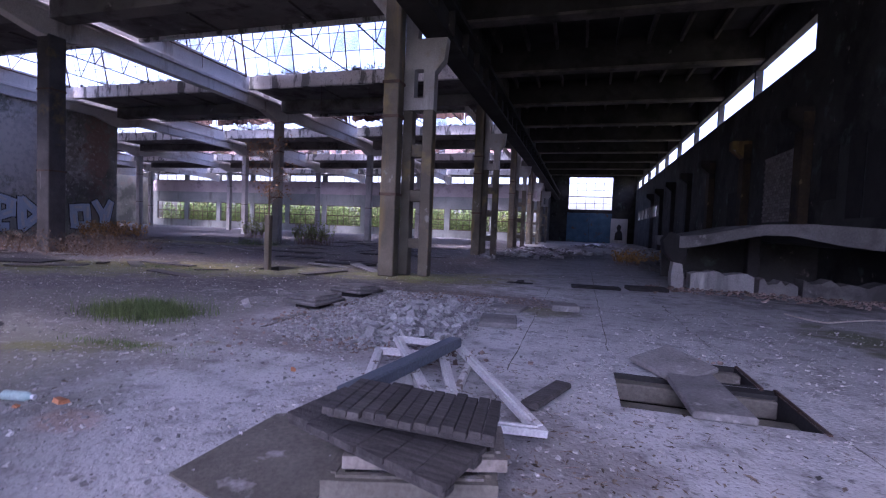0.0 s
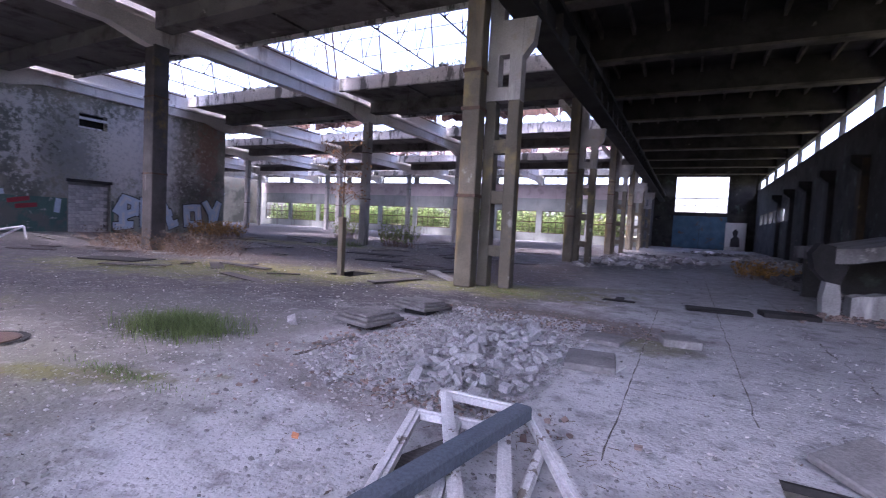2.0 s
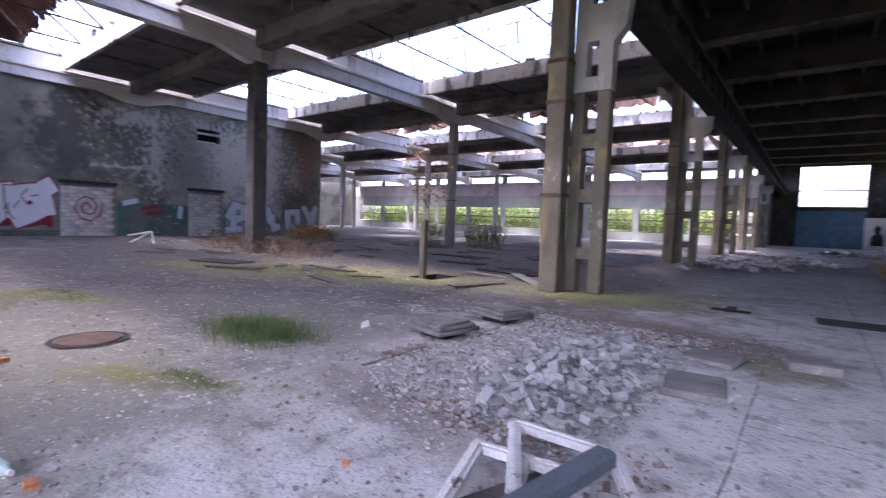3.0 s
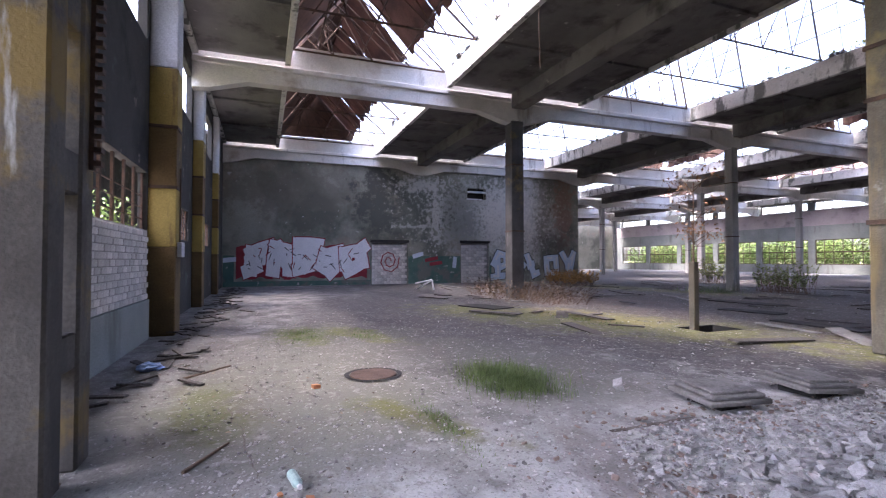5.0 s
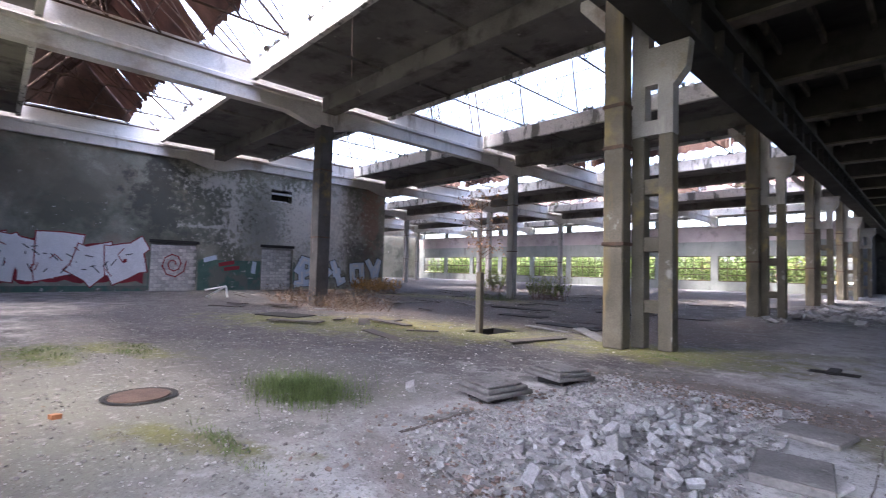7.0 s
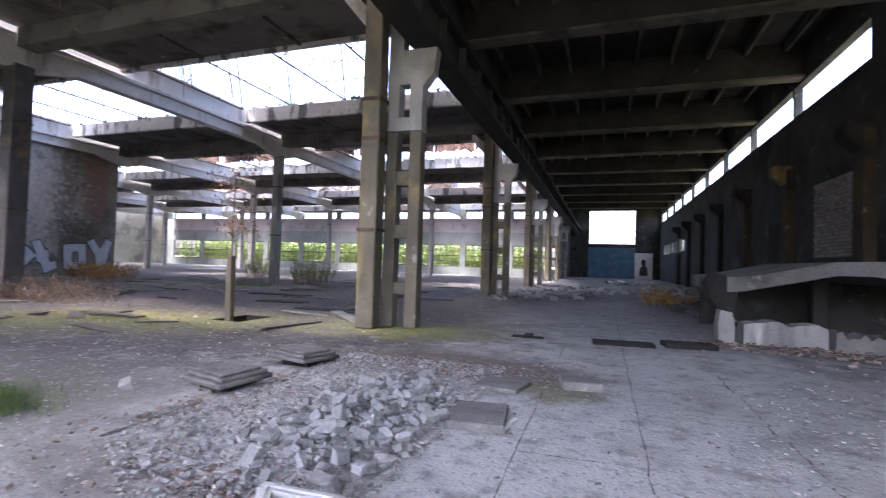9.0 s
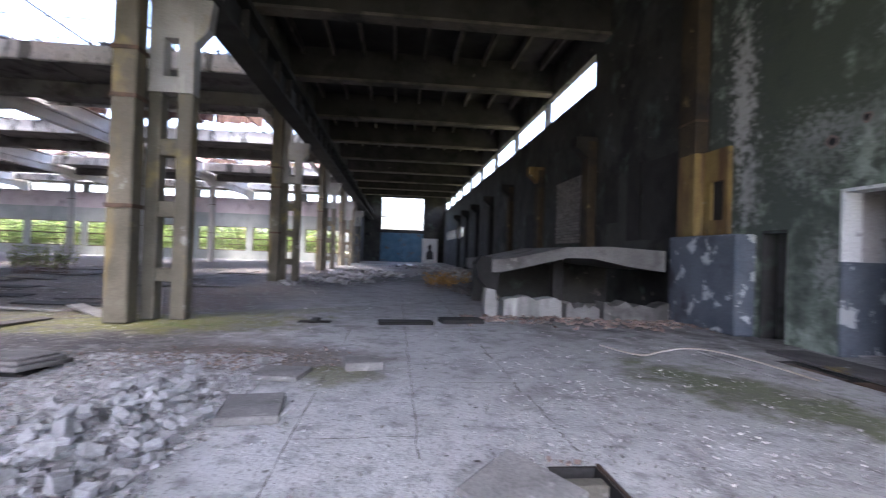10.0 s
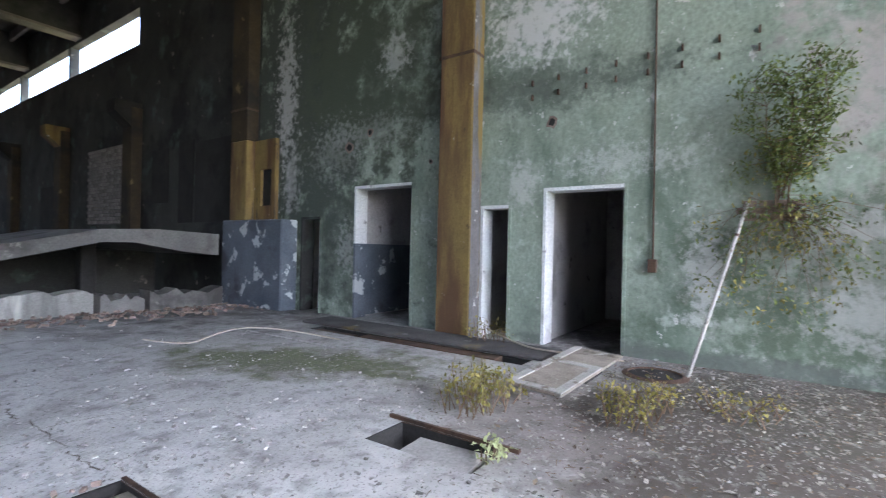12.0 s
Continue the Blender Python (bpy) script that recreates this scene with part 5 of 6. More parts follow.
for k in range(26000):
    x, y = random.choice(((random.gauss(-2.5, 1.8), random.gauss(3.8, 1.4)), (random.gauss(-1, 3.5), random.gauss(4.5, 2.8)), (random.gauss(-6, 4), random.gauss(6, 3.5)), (random.gauss(3.5, 2.2), random.gauss(5, 3)), (random.uniform(-20, 7), random.uniform(1.5, 30))))
    if not (-27 < x < 7.3 and 1.3 < y < 40) or any(h[0] - 0.05 < x < h[1] + 0.05 and h[2] - 0.05 < y < h[3] + 0.05 for h in FLOOR_HOLES) or (x < -4.3 and y < 1.5):
        continue
    if noise.noise((x * 0.9, y * 0.9, 4.0)) < random.uniform(-0.5, 0.25):
        continue
    s = random.choice((0.004, 0.005, 0.006, 0.008, 0.012, 0.018)) * (1 + max(0, y - 8) * 0.04)
    lump(bm, (x, y, s * 0.3), s, 0.5)
stuff("floor_chips", bm, M_CHIPS, "small chips of plaster, brick and concrete scattered over the floor", "debris")
bm = bmesh.new()
for k in range(900):
    x, y = random.choice(((random.gauss(-1.6, 0.7), random.gauss(9.3, 0.4)), (random.gauss(4.5, 1.2), random.gauss(4.1, 0.8)), (random.gauss(-1.0, 0.6), random.gauss(5.2, 0.15)), (random.gauss(0.5, 0.5), random.gauss(3.6, 0.6)),
                          (random.uniform(-27, -5), random.gauss(2.0, 0.3)), (random.gauss(-14, 4), random.gauss(12, 2.5))))
    if any(h[0] < x < h[1] and h[2] < y < h[3] for h in FLOOR_HOLES):
        continue
    a, r = random.uniform(0, 6.28), random.uniform(0.02, 0.09)
    bar(bm, (x, y, 0.012), (x + r * math.cos(a), y + r * math.sin(a), 0.012 + random.uniform(0, 0.02)), 0.0025, 3)
stuff("floor_twigs", bm, M_TWIG, "dry twigs and splinters on the floor", "debris")


bm = bmesh.new()
for k in range(5200):
    x, y = random.choice(((random.uniform(3.2, 7.4), random.uniform(0.8, 5.2)), (random.gauss(6.9, 0.4), random.uniform(1, 5)), (random.gauss(5, 1), random.gauss(3.2, 0.9)),
                          (random.gauss(-1.8, 0.9), random.gauss(9.3, 0.5)), (random.gauss(0.4, 0.6), random.gauss(3.2, 0.7)), (random.gauss(-9, 4), random.gauss(3, 1.0)), (random.gauss(-8, 5), random.gauss(9, 3))))
    if any(h[0] < x < h[1] and h[2] < y < h[3] for h in FLOOR_HOLES) or x > 7.45 or (x < -4.3 and y < 1.4):
        continue
    if random.random() < 0.6:
        leaves(bm, [(x, y, 0.012)], random.uniform(0.012, 0.032), 0.8)
    else:
        lump(bm, (x, y, 0.004), random.uniform(0.003, 0.009), 0.5)
stuff("floor_litter", bm, M_LITTER, "dead leaves, crumbs of mortar and litter on the floor", "debris")


# flat slabs lying on the aisle floor
def plate(x, y, w, d, h, yaw, label, z=0.0, tilt=0.0, m_=None):
    p = thing("concrete_slab", label, "slab", (x, y, z), "loose slabs on the floor")
    part("plate", B(-w / 2, w / 2, -d / 2, d / 2, 0, h, pose(0, 0, 0, tilt, 0, yaw), 0.012), m_ or M_LID, p)


plate(-0.67, 7.36, 0.5, 0.66, 0.07, 8, "small chipped concrete plate beside the rubble")
plate(-0.72, 8.6, 0.55, 0.5, 0.05, -10, "small concrete plate beyond the rubble")
plate(0.15, 9.0, 0.45, 0.4, 0.1, 12, "mossy concrete block on the floor")
plate(0.75, 12.6, 1.1, 0.4, 0.06, 4, "long broken concrete slab on the aisle floor", m_=M_DARK)
plate(1.9, 12.9, 0.9, 0.45, 0.09, 8, "broken concrete slab beside the aisle", m_=M_DARK)
plate(-1.04, 12.68, 0.16, 0.5, 0.05, 0, "bar across the floor opening", m_=M_DARK)
st = thing("white_stick", "short white splinter of wood on the floor", "stick", (-0.38, 7.3, 0))
part("splinter", B(-0.025, 0.025, -0.16, 0.16, 0, 0.03, pose(0, 0, 0, 0, 0, -12), 0.005), M_WOODW, st)

# the open floor pit with its lids
plate(1.39, 5.2, 0.42, 1.25, 0.06, 2, "loose concrete lid lying across the open pit", 0.004, m_=M_LID)
lid = thing("concrete_slab", "broken concrete lid tilted up at the edge of the pit", "slab", (1.27, 5.75, 0.085), "loose slabs on the floor")
part("plate", B(-0.26, 0.26, -0.28, 0.28, -0.025, 0.03, pose(0, 0, 0, 9, -9, 42), 0.012), M_LID, lid)
part("rubble_support", B(-0.12, 0.2, -0.1, 0.25, -0.085, -0.02, None, 0.02), M_CONC, lid)
pj = thing("beam_grate", "old dark beams across the open pit", "grate", (0, 0, 0))
part("beam", B(0.74, 2.02, 5.4, 5.55, -0.2, -0.05, bev=0.01), M_SHEET, pj)
part("beam", B(1.56, 1.93, 6.05, 6.17, -0.14, -0.03, bev=0.01), M_SHEET, pj)
part("beam", B(0.74, 2.02, 4.86, 5.08, -0.26, -0.1, bev=0.01), M_SHEET, pj)
part("steel_edge", B(2.032, 2.06, 4.6, 5.56, -0.16, 0.012), M_STEEL, pj)
part("steel_edge", B(1.932, 1.96, 5.561, 6.28, -0.16, 0.012), M_STEEL, pj)
bm = bmesh.new()
for k in range(5):
    lump(bm, (random.uniform(1.6, 2.0), random.uniform(6.22, 6.4), 0.02), random.uniform(0.015, 0.04))
stuff("brick_bits", bm, M_REDBRICK, "broken red brick bits at the pit", "debris")
pj = thing("pit_edge", "rusty steel angle along the small floor pit", "angle", (0, 0, 0))
part("angle", B(3.722, 3.75, 4.5, 5.7, -0.14, 0.03), M_STEEL, pj)
plate(3.47, 4.98, 0.34, 0.6, 0.16, 4, "broken concrete lump inside the small pit", -0.19, m_=M_CONC)


# ---- pile of old timber ----
def plank_panel(x, y, z, w, d, yaw, tilt, n, label):
    p = thing("plank_panel", label, "wooden panel", (x, y, z), "timber pile")
    m = pose(0, 0, 0, tilt[0], tilt[1], yaw)
    for k in range(n):
        a = -w / 2 + w * k / n
        e = random.uniform(-0.025, 0.025)
        part("plank", B(a + 0.002, a + w / n - 0.002, -d / 2 + e, d / 2 + e, 0, 0.032, m, 0.003), M_WOODG, p)
    for s in (-0.32, 0.32):
        part("batten", B(-w / 2, w / 2, d * s - 0.04, d * s + 0.04, -0.036, -0.001, m, 0.003), M_WOODG, p)


def sash(corners, wide, label, mid=0, thick=0.045, m_=None):
    """A wooden window sash laid on four corners."""
    f = thing("window_sash", label, "window frame", corners[0], "timber pile")
    c = [Vector(v) - Vector(corners[0]) for v in corners]
    ends = [(c[i], c[(i + 1) % 4]) for i in range(4)]
    for k in range(mid):
        t = (k + 1) / (mid + 1)
        ends.append((c[0].lerp(c[1], t), c[3].lerp(c[2], t)))
    for k, (a, b) in enumerate(ends):
        d = b - a
        q = Matrix.Translation(a) @ d.to_track_quat("Y", "Z").to_matrix().to_4x4()
        w = wide if k < 4 else wide * 0.6
        bm = bmesh.new()
        e = w / 2 if k % 2 == 0 and k < 4 else -w / 2
        box(bm, -w / 2, w / 2, -e, d.length + e, -thick / 2, thick / 2, q)
        box(bm, -w * 0.15, w * 0.15, 0.02, d.length - 0.02, thick / 2, thick / 2 + 0.012, q)
        part("rail" if k % 2 else "stile", bm, m_ or M_WOODW, f)


def timber(a, b, w, h, label, m_=None):
    t = thing("timber", label, "timber", a, "timber pile")
    d = Vector(b) - Vector(a)
    part("beam", B(-w / 2, w / 2, 0, d.length, -h / 2, h / 2, d.to_track_quat("Y", "Z").to_matrix().to_4x4(), 0.012), m_ or M_WOODG, t)


plank_panel(-0.34, 3.04, 0.40, 0.78, 0.5, 6, (-3, 4), 13, "weathered dark grooved plank panel on top of the pile")
plank_panel(-0.5, 2.98, 0.27, 0.92, 0.42, -14, (2, 6), 6, "dark weathered plank panel in the pile")
sash([(-0.68, 2.82, 0.07), (0.02, 3.02, 0.08), (-0.05, 3.42, 0.08), (-0.75, 3.2, 0.07)], 0.09, "grey-brown weathered window sash at the bottom of the pile", 1, 0.09, M_SHEET)
sash([(-0.62, 2.9, 0.17), (0.05, 3.1, 0.18), (-0.02, 3.4, 0.18), (-0.7, 3.2, 0.17)], 0.08, "grey-brown window sash in the pile", 0, 0.06, M_BOARD)
sash([(-1.02, 3.85, 0.13), (-0.42, 4.0, 0.14), (-0.78, 5.0, 0.12), (-1.38, 4.92, 0.12)], 0.075, "flaking white window sash lying in the pile", 1)
sash([(-0.36, 3.5, 0.17), (0.2, 3.72, 0.1), (-0.72, 5.3, 0.15), (-1.32, 5.24, 0.17)], 0.075, "long flaking white window sash on the pile", 0)
timber((-0.62, 3.62, 0.24), (-0.08, 3.62, 0.24), 0.07, 0.05, "white painted sash bar across the pile", M_WOODW)
timber((-0.36, 3.5, 0.08), (-0.52, 4.9, 0.09), 0.06, 0.05, "white painted sash bar under the pile", M_WOODW)
timber((-0.95, 3.42, 0.26), (-0.68, 5.06, 0.25), 0.12, 0.09, "blue-grey weathered timber lying over the window sashes", M_WOODB)
timber((0.08, 4.25, 0.05), (0.3, 4.85, 0.05), 0.14, 0.05, "grey weathered board on the floor beside the pile")
timber((-1.25, 4.3, 0.03), (-1.0, 5.0, 0.03), 0.12, 0.04, "dark old board under the window sashes")
sh = thing("sheet", "thin grey-brown board lying flat on the floor", "board", (0, 0, 0), "timber pile")
part("board", prism([(-1.53, 2.72), (-0.75, 2.5), (-0.72, 3.6), (-1.1, 3.72), (-1.5, 3.55)], 0.012, "z", 0.004), M_SHEET, sh)

# ---- the sapling at the square floor hole ----
sp = thing("post_with_sapling", "concrete post in a floor hole with a thin red-leaved sapling", "sapling", (-7.7, 11.75, 0))
part("post", B(-0.075, 0.075, -0.075, 0.075, -0.85, 1.45, bev=0.015), M_COLA, sp)
bm, bm2 = bmesh.new(), bmesh.new()
bar(bm, (0, 0, 1.4), (0.02, 0, 3.2), 0.025, 5, 0.01)
part("stem", bm, M_TWIG, sp)
for k in range(16):
    a, z = random.uniform(0, 6.28), random.uniform(1.6, 3.1)
    tip = (0.55 * math.cos(a) * random.uniform(0.4, 1), 0.55 * math.sin(a) * random.uniform(0.4, 1), z + 0.3)
    bm = bmesh.new()
    bar(bm, (0, 0, z), tip, 0.01, 4, 0.004)
    part("branch", bm, M_TWIG, sp)
    leaves(bm2, clump(tip, (0.34, 0.34, 0.3), 22), 0.045)
part("crown", bm2, M_LEAFR, sp)


# ---- dry bushes round the hall ----
def bush(x, y, rx, ry, h, n_twig, n_leaf, m_leaf, label, leaf=0.04):
    b = thing("bush", label, "bush", (x, y, 0), "bushes in the hall")
    bm, bm2 = bmesh.new(), bmesh.new()
    for _ in range(n_twig):
        a, r = random.uniform(0, 6.28), math.sqrt(random.random())
        p = (rx * r * math.cos(a), ry * r * math.sin(a), 0)
        t = (p[0] + random.uniform(-0.35, 0.35) * rx, p[1] + random.uniform(-0.35, 0.35) * ry, h * random.uniform(0.4, 1.0))
        bar(bm, p, t, 0.008, 3, 0.003)
        if n_leaf:
            leaves(bm2, [tuple(Vector(p).lerp(Vector(t), random.uniform(0.4, 1.1)) + Vector((random.uniform(-0.06, 0.06), random.uniform(-0.06, 0.06), random.uniform(-0.04, 0.06)))) for _ in range(n_leaf)], leaf)
    part("brushwood", bm, M_TWIG, b)
    if n_leaf:
        part("foliage", bm2, m_leaf, b)
    else:
        bm2.free()


bush(-16.4, 12.6, 3.6, 1.6, 0.75, 420, 2, M_LITTER, "brown dry brushwood round the column foot", 0.05)
bush(-23.6, 20.0, 1.7, 1.3, 0.9, 170, 15, M_ORANGE, "orange-brown dry bush at the wall corner", 0.06)
bush(-14.5, 25.0, 1.2, 0.9, 1.3, 120, 12, M_LEAF, "green bush growing in the hall", 0.06)
bush(-22.0, 30.0, 1.2, 0.9, 1.6, 100, 12, M_LEAF, "green bush growing deep in the hall", 0.07)
bush(4.45, 5.25, 0.4, 0.3, 0.38, 46, 13, M_LEAFY, "small yellow-green plant beside the floor pit", 0.028)
bush(5.1, 4.0, 0.55, 0.28, 0.27, 44, 10, M_LEAFY, "low yellow-green plant on the floor", 0.026)
bush(5.7, 3.25, 0.4, 0.3, 0.18, 24, 8, M_LEAFY, "low yellowing weeds on the floor", 0.024)
bush(7.05, 6.6, 0.2, 0.35, 0.4, 22, 7, M_LEAFY, "weeds at the foot of the doorway", 0.025)
bush(2.7, 22.9, 0.9, 1.1, 0.6, 100, 10, M_ORANGE, "orange dry weeds along the dark wall", 0.06)
bush(5.9, 26.0, 1.0, 2.0, 0.6, 80, 9, M_LEAFY, "yellow weeds along the dark wall", 0.06)
bush(3.55, 4.62, 0.12, 0.1, 0.12, 10, 7, M_PALELEAF, "pale leafy sprig in the small pit", 0.03)

# ---- bush climbing the green wall, and the white pole ----
wb = thing("wall_bush", "bushy green and yellow plant growing out of the wall", "bush", (7.5, 2.95, 2.05))
bm, bm2 = bmesh.new(), bmesh.new()
for k in range(7):
    lean = random.uniform(-0.5, 0.5)
    p = Vector((-0.02, random.uniform(-0.08, 0.08), random.uniform(-0.1, 0.1)))
    for step in range(7):
        q = p + Vector((-0.05 + random.uniform(-0.03, 0.02), lean * 0.14 + random.uniform(-0.07, 0.07), random.uniform(0.13, 0.25)))
        q.x = max(q.x, -0.42)
        bar(bm, p, q, 0.012 - 0.0014 * step, 4, 0.0105 - 0.0014 * step)
        for _ in range(3 if step else 1):
            side = q + Vector((random.uniform(-0.14, 0.05), random.uniform(-0.34, 0.34), random.uniform(-0.1, 0.26)))
            side.x = min(side.x, -0.03)
            bar(bm, q, side, 0.005, 3, 0.002)
            for _ in range(2):
                leaves(bm2, clump(tuple(q.lerp(side, random.uniform(0.3, 1.15))), (0.09, 0.12, 0.1), random.randint(8, 17)), 0.03)
        p = q
bm4 = bmesh.new()
for k in range(46):
    p = Vector((-0.02, random.uniform(-0.15, 0.15), random.uniform(-0.2, 0.05)))
    q = Vector((-0.05 - 0.08 * random.random(), random.uniform(-1.0, 0.85), -random.uniform(0.05, 1.35)))
    mid_ = (p + q) / 2 + Vector((-0.06, random.uniform(-0.15, 0.15), 0.12))
    bar(bm, p, mid_, 0.006, 3, 0.004)
    bar(bm, mid_, q, 0.004, 3, 0.002)
    leaves(bm2 if k % 2 else bm4, clump(tuple(q), (0.05, 0.2, 0.14), 15) + clump(tuple(mid_), (0.05, 0.14, 0.12), 10), 0.032)
part("branchwork", bm, M_TWIG, wb)
part("foliage", bm2, M_LEAF, wb)
leaves(bm4, clump((-0.2, 0, 0.6), (0.16, 0.42, 0.5), 260), 0.03)
part("yellow_foliage", bm4, M_LEAFY, wb, "yellowing leaves")
pole = thing("pole", "thin white pole leaning against the green wall", "pole", (6.8, 3.82, 0))
bm = bmesh.new()
bar(bm, (0, 0, 0), (0.66, -0.53, 2.08), 0.022, 8)
part("rod", bm, M_STILE, pole)
bm = bmesh.new()
for z in (0.8,):
    bar(bm, (0.66 * z, -0.53 * z, 2.08 * z), (0.66 * z + 0.01, -0.53 * z - 0.008, 2.08 * z + 0.03), 0.026, 8)
part("ring", bm, M_STEEL, pole)
rb = thing("brick_patch", "bare red brick patch in the green plaster", "brickwork", (0, 0, 0), "", "structure")
for r in range(3):
    for k in range(4):
        part("brick", B(WALL_E - 0.012, WALL_E - 0.002, 2.72 + 0.16 * k + 0.07 * (r % 2), 2.86 + 0.16 * k + 0.07 * (r % 2), 1.86 + 0.085 * r, 1.935 + 0.085 * r, bev=0.003), M_REDBRICK, rb)

# ---- fittings on the green wall ----
pipe = thing("conduit", "thin dark conduit running down the green wall to a small box", "conduit", (WALL_E, 4.36, 0))
bm = bmesh.new()
bar(bm, (-0.03, 0.04, 9.0), (-0.03, -0.01, 1.35), 0.014, 6)
part("tube", bm, M_STEEL, pipe)
part("box", B(-0.08, -0.002, -0.06, 0.05, 1.18, 1.36, bev=0.008), M_STEEL, pipe)
for row in range(2):
    for k in range(8):
        h = thing("hook", "small rusty hook on the green wall", "hook", (WALL_E, 6.15 - 0.42 * k, 4.05 - 0.22 * row + 0.02 * k), "hooks on the green wall")
        part("pin", B(-0.05, -0.001, -0.012, 0.012, -0.05, 0.03), M_STEEL, h)
for y, z, r in ((5.83, 3.4, 0.1), (10.15, 3.45, 0.13), (9.6, 3.7, 0.09), (8.1, 3.0, 0.05)):
    h = thing("wall_hole", "knocked-out hole in the plaster, its depth a flat black patch", "hole", (WALL_E, y, z), "holes in the green wall", "structure")
    bm = bmesh.new()
    ring = [(r * random.uniform(0.7, 1.2) * math.cos(2 * math.pi * i / 10), r * random.uniform(0.7, 1.2) * math.sin(2 * math.pi * i / 10)) for i in range(10)]
    # A flat black patch paints the shaded inside of the hole.
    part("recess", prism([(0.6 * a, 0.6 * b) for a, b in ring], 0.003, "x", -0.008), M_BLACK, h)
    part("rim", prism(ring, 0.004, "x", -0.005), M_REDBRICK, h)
nb = thing("niche", "yellow wall strip with a shallow niche, its shade a black back plate", "niche", (0, 0, 0), "", "structure")
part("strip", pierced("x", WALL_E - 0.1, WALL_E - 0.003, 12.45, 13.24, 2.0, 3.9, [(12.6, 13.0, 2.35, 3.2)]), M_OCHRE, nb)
# Black back plate puts the niche's shade into colour.
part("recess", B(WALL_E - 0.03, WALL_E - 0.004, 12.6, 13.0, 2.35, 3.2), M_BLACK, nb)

# trench along the wall, door panel, manhole and cable
for a, b in ((6.45, 7.15), (5.3, 6.05)):
    kb = thing("kerb", "worn concrete strip beside the drain trench", "kerb", (0, 0, 0), "kerbs of the trench", "structure")
    part("strip", B(a, b, 5.45, 10.2, 0.004, 0.05 if a > 6 else 0.02, bev=0.01), M_COLD if a > 6 else M_FLOOR, kb)
tr = thing("trench_cover", "dirty steel profile lying in the drain trench", "steel profile", (0, 0, 0))
part("profile", B(6.12, 6.36, 5.9, 8.3, -0.06, 0.03, pose(0, 0, 0, 0, 0, 0.5), 0.01), M_STEEL, tr)
part("profile", B(6.1, 6.3, 8.6, 9.5, -0.1, -0.01, None, 0.01), M_STEEL, tr)
dp = thing("door_panel", "old wooden door panel lying flat near the doorway", "door panel", (6.1, 4.98, 0.05))
m = pose(0, 0, 0, 2, -2.5, -4)
dpb = part("board", B(-0.93, 0.93, -0.32, 0.32, 0, 0.03, m, 0.004), M_BOARD, dp)
for a, b, c, d in ((-0.93, -0.83, -0.32, 0.32), (0.1, 0.2, -0.22, 0.22), (-0.83, 0.93, 0.22, 0.32), (-0.83, 0.2, -0.32, -0.22)):
    part("stile", B(a, b, c, d, 0.031, 0.048, m, 0.003), M_STILE, dpb)
part("prop", B(-0.3, 0.3, -0.3, 0.3, -0.05, -0.005), M_DARK, dp)
mh = thing("manhole", "open round manhole with a rusty rim by the wall", "manhole", (6.68, 4.15, 0))
bm = bmesh.new()
for i in range(28):
    a, b = 2 * math.pi * i / 28, 2 * math.pi * (i + 1) / 28
    bm.faces.new([bm.verts.new((r * math.cos(t), r * math.sin(t), z)) for r, t, z in ((0.3, a, 0.03), (0.37, a, 0.006), (0.37, b, 0.006), (0.3, b, 0.03))])
    bm.faces.new([bm.verts.new((0.3 * math.cos(t), 0.3 * math.sin(t), z)) for t, z in ((a, 0.03), (b, 0.03), (b, 0.006), (a, 0.006))])
part("rim", bm, M_RUST, mh)
# The shaft is only a flat black disc, painted as unlit depth.
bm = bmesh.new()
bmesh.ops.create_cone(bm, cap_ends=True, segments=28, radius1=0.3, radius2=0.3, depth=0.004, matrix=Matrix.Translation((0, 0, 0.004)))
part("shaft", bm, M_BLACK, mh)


def cable(pts, r, label, m_):
    c = thing("cable", label, "cable", pts[0], "old cables on the floor")
    cu = bpy.data.curves.new("cable", "CURVE")
    cu.dimensions, cu.bevel_depth, cu.bevel_resolution = "3D", r, 1
    s = cu.splines.new("NURBS")
    s.points.add(len(pts) - 1)
    for q, p in zip(s.points, pts):
        q.co = (p[0] - pts[0][0], p[1] - pts[0][1], p[2] - pts[0][2], 1)
    s.use_endpoint_u, s.order_u = True, 3
    tmp = bpy.data.objects.new("tmp", cu)
    me = bpy.data.meshes.new_from_object(tmp)
    bpy.data.objects.remove(tmp)
    bm = bmesh.new()
    bm.from_mesh(me)
    bpy.data.meshes.remove(me)
    part("line", bm, m_, c)


cable([(3.9, 10.6, 0.01), (4.05, 9.66, 0.015), (4.5, 9.9, 0.06), (5.1, 10.0, 0.12), (5.5, 9.2, 0.1), (5.7, 8.4, 0.02)], 0.012, "pale loose cable curling over the floor", M_WOODL)
cable([(5.5, 5.3, 0.02), (5.0, 5.1, 0.06), (4.8, 5.0, 0.02)], 0.012, "short pale cable end beside the plant", M_WOODL)
cable([(7.2, 6.7, 0.2), (6.9, 6.0, 0.06), (6.8, 5.4, 0.08), (7.0, 4.9, 0.05), (7.1, 4.6, 0.02)], 0.013, "pale cable running to the doorway", M_WOODL)

# ---- collapsed platform by the dark wall ----
pf = thing("collapsed_platform", "collapsed concrete platform with a sagging slab and white broken base", "platform", (0, 0, 0))
pts = [(2.75, 1.02), (3.1, 1.06), (4.6, 1.42), (5.2, 1.42), (6.1, 1.25), (7.0, 1.15), (7.0, 1.66), (5.6, 1.72), (4.6, 1.68), (3.2, 1.36), (2.75, 1.32)]
part("slab", prism(pts, 4.2, "y", 14.0), M_SLABU, pf, "sagging grey concrete slab")
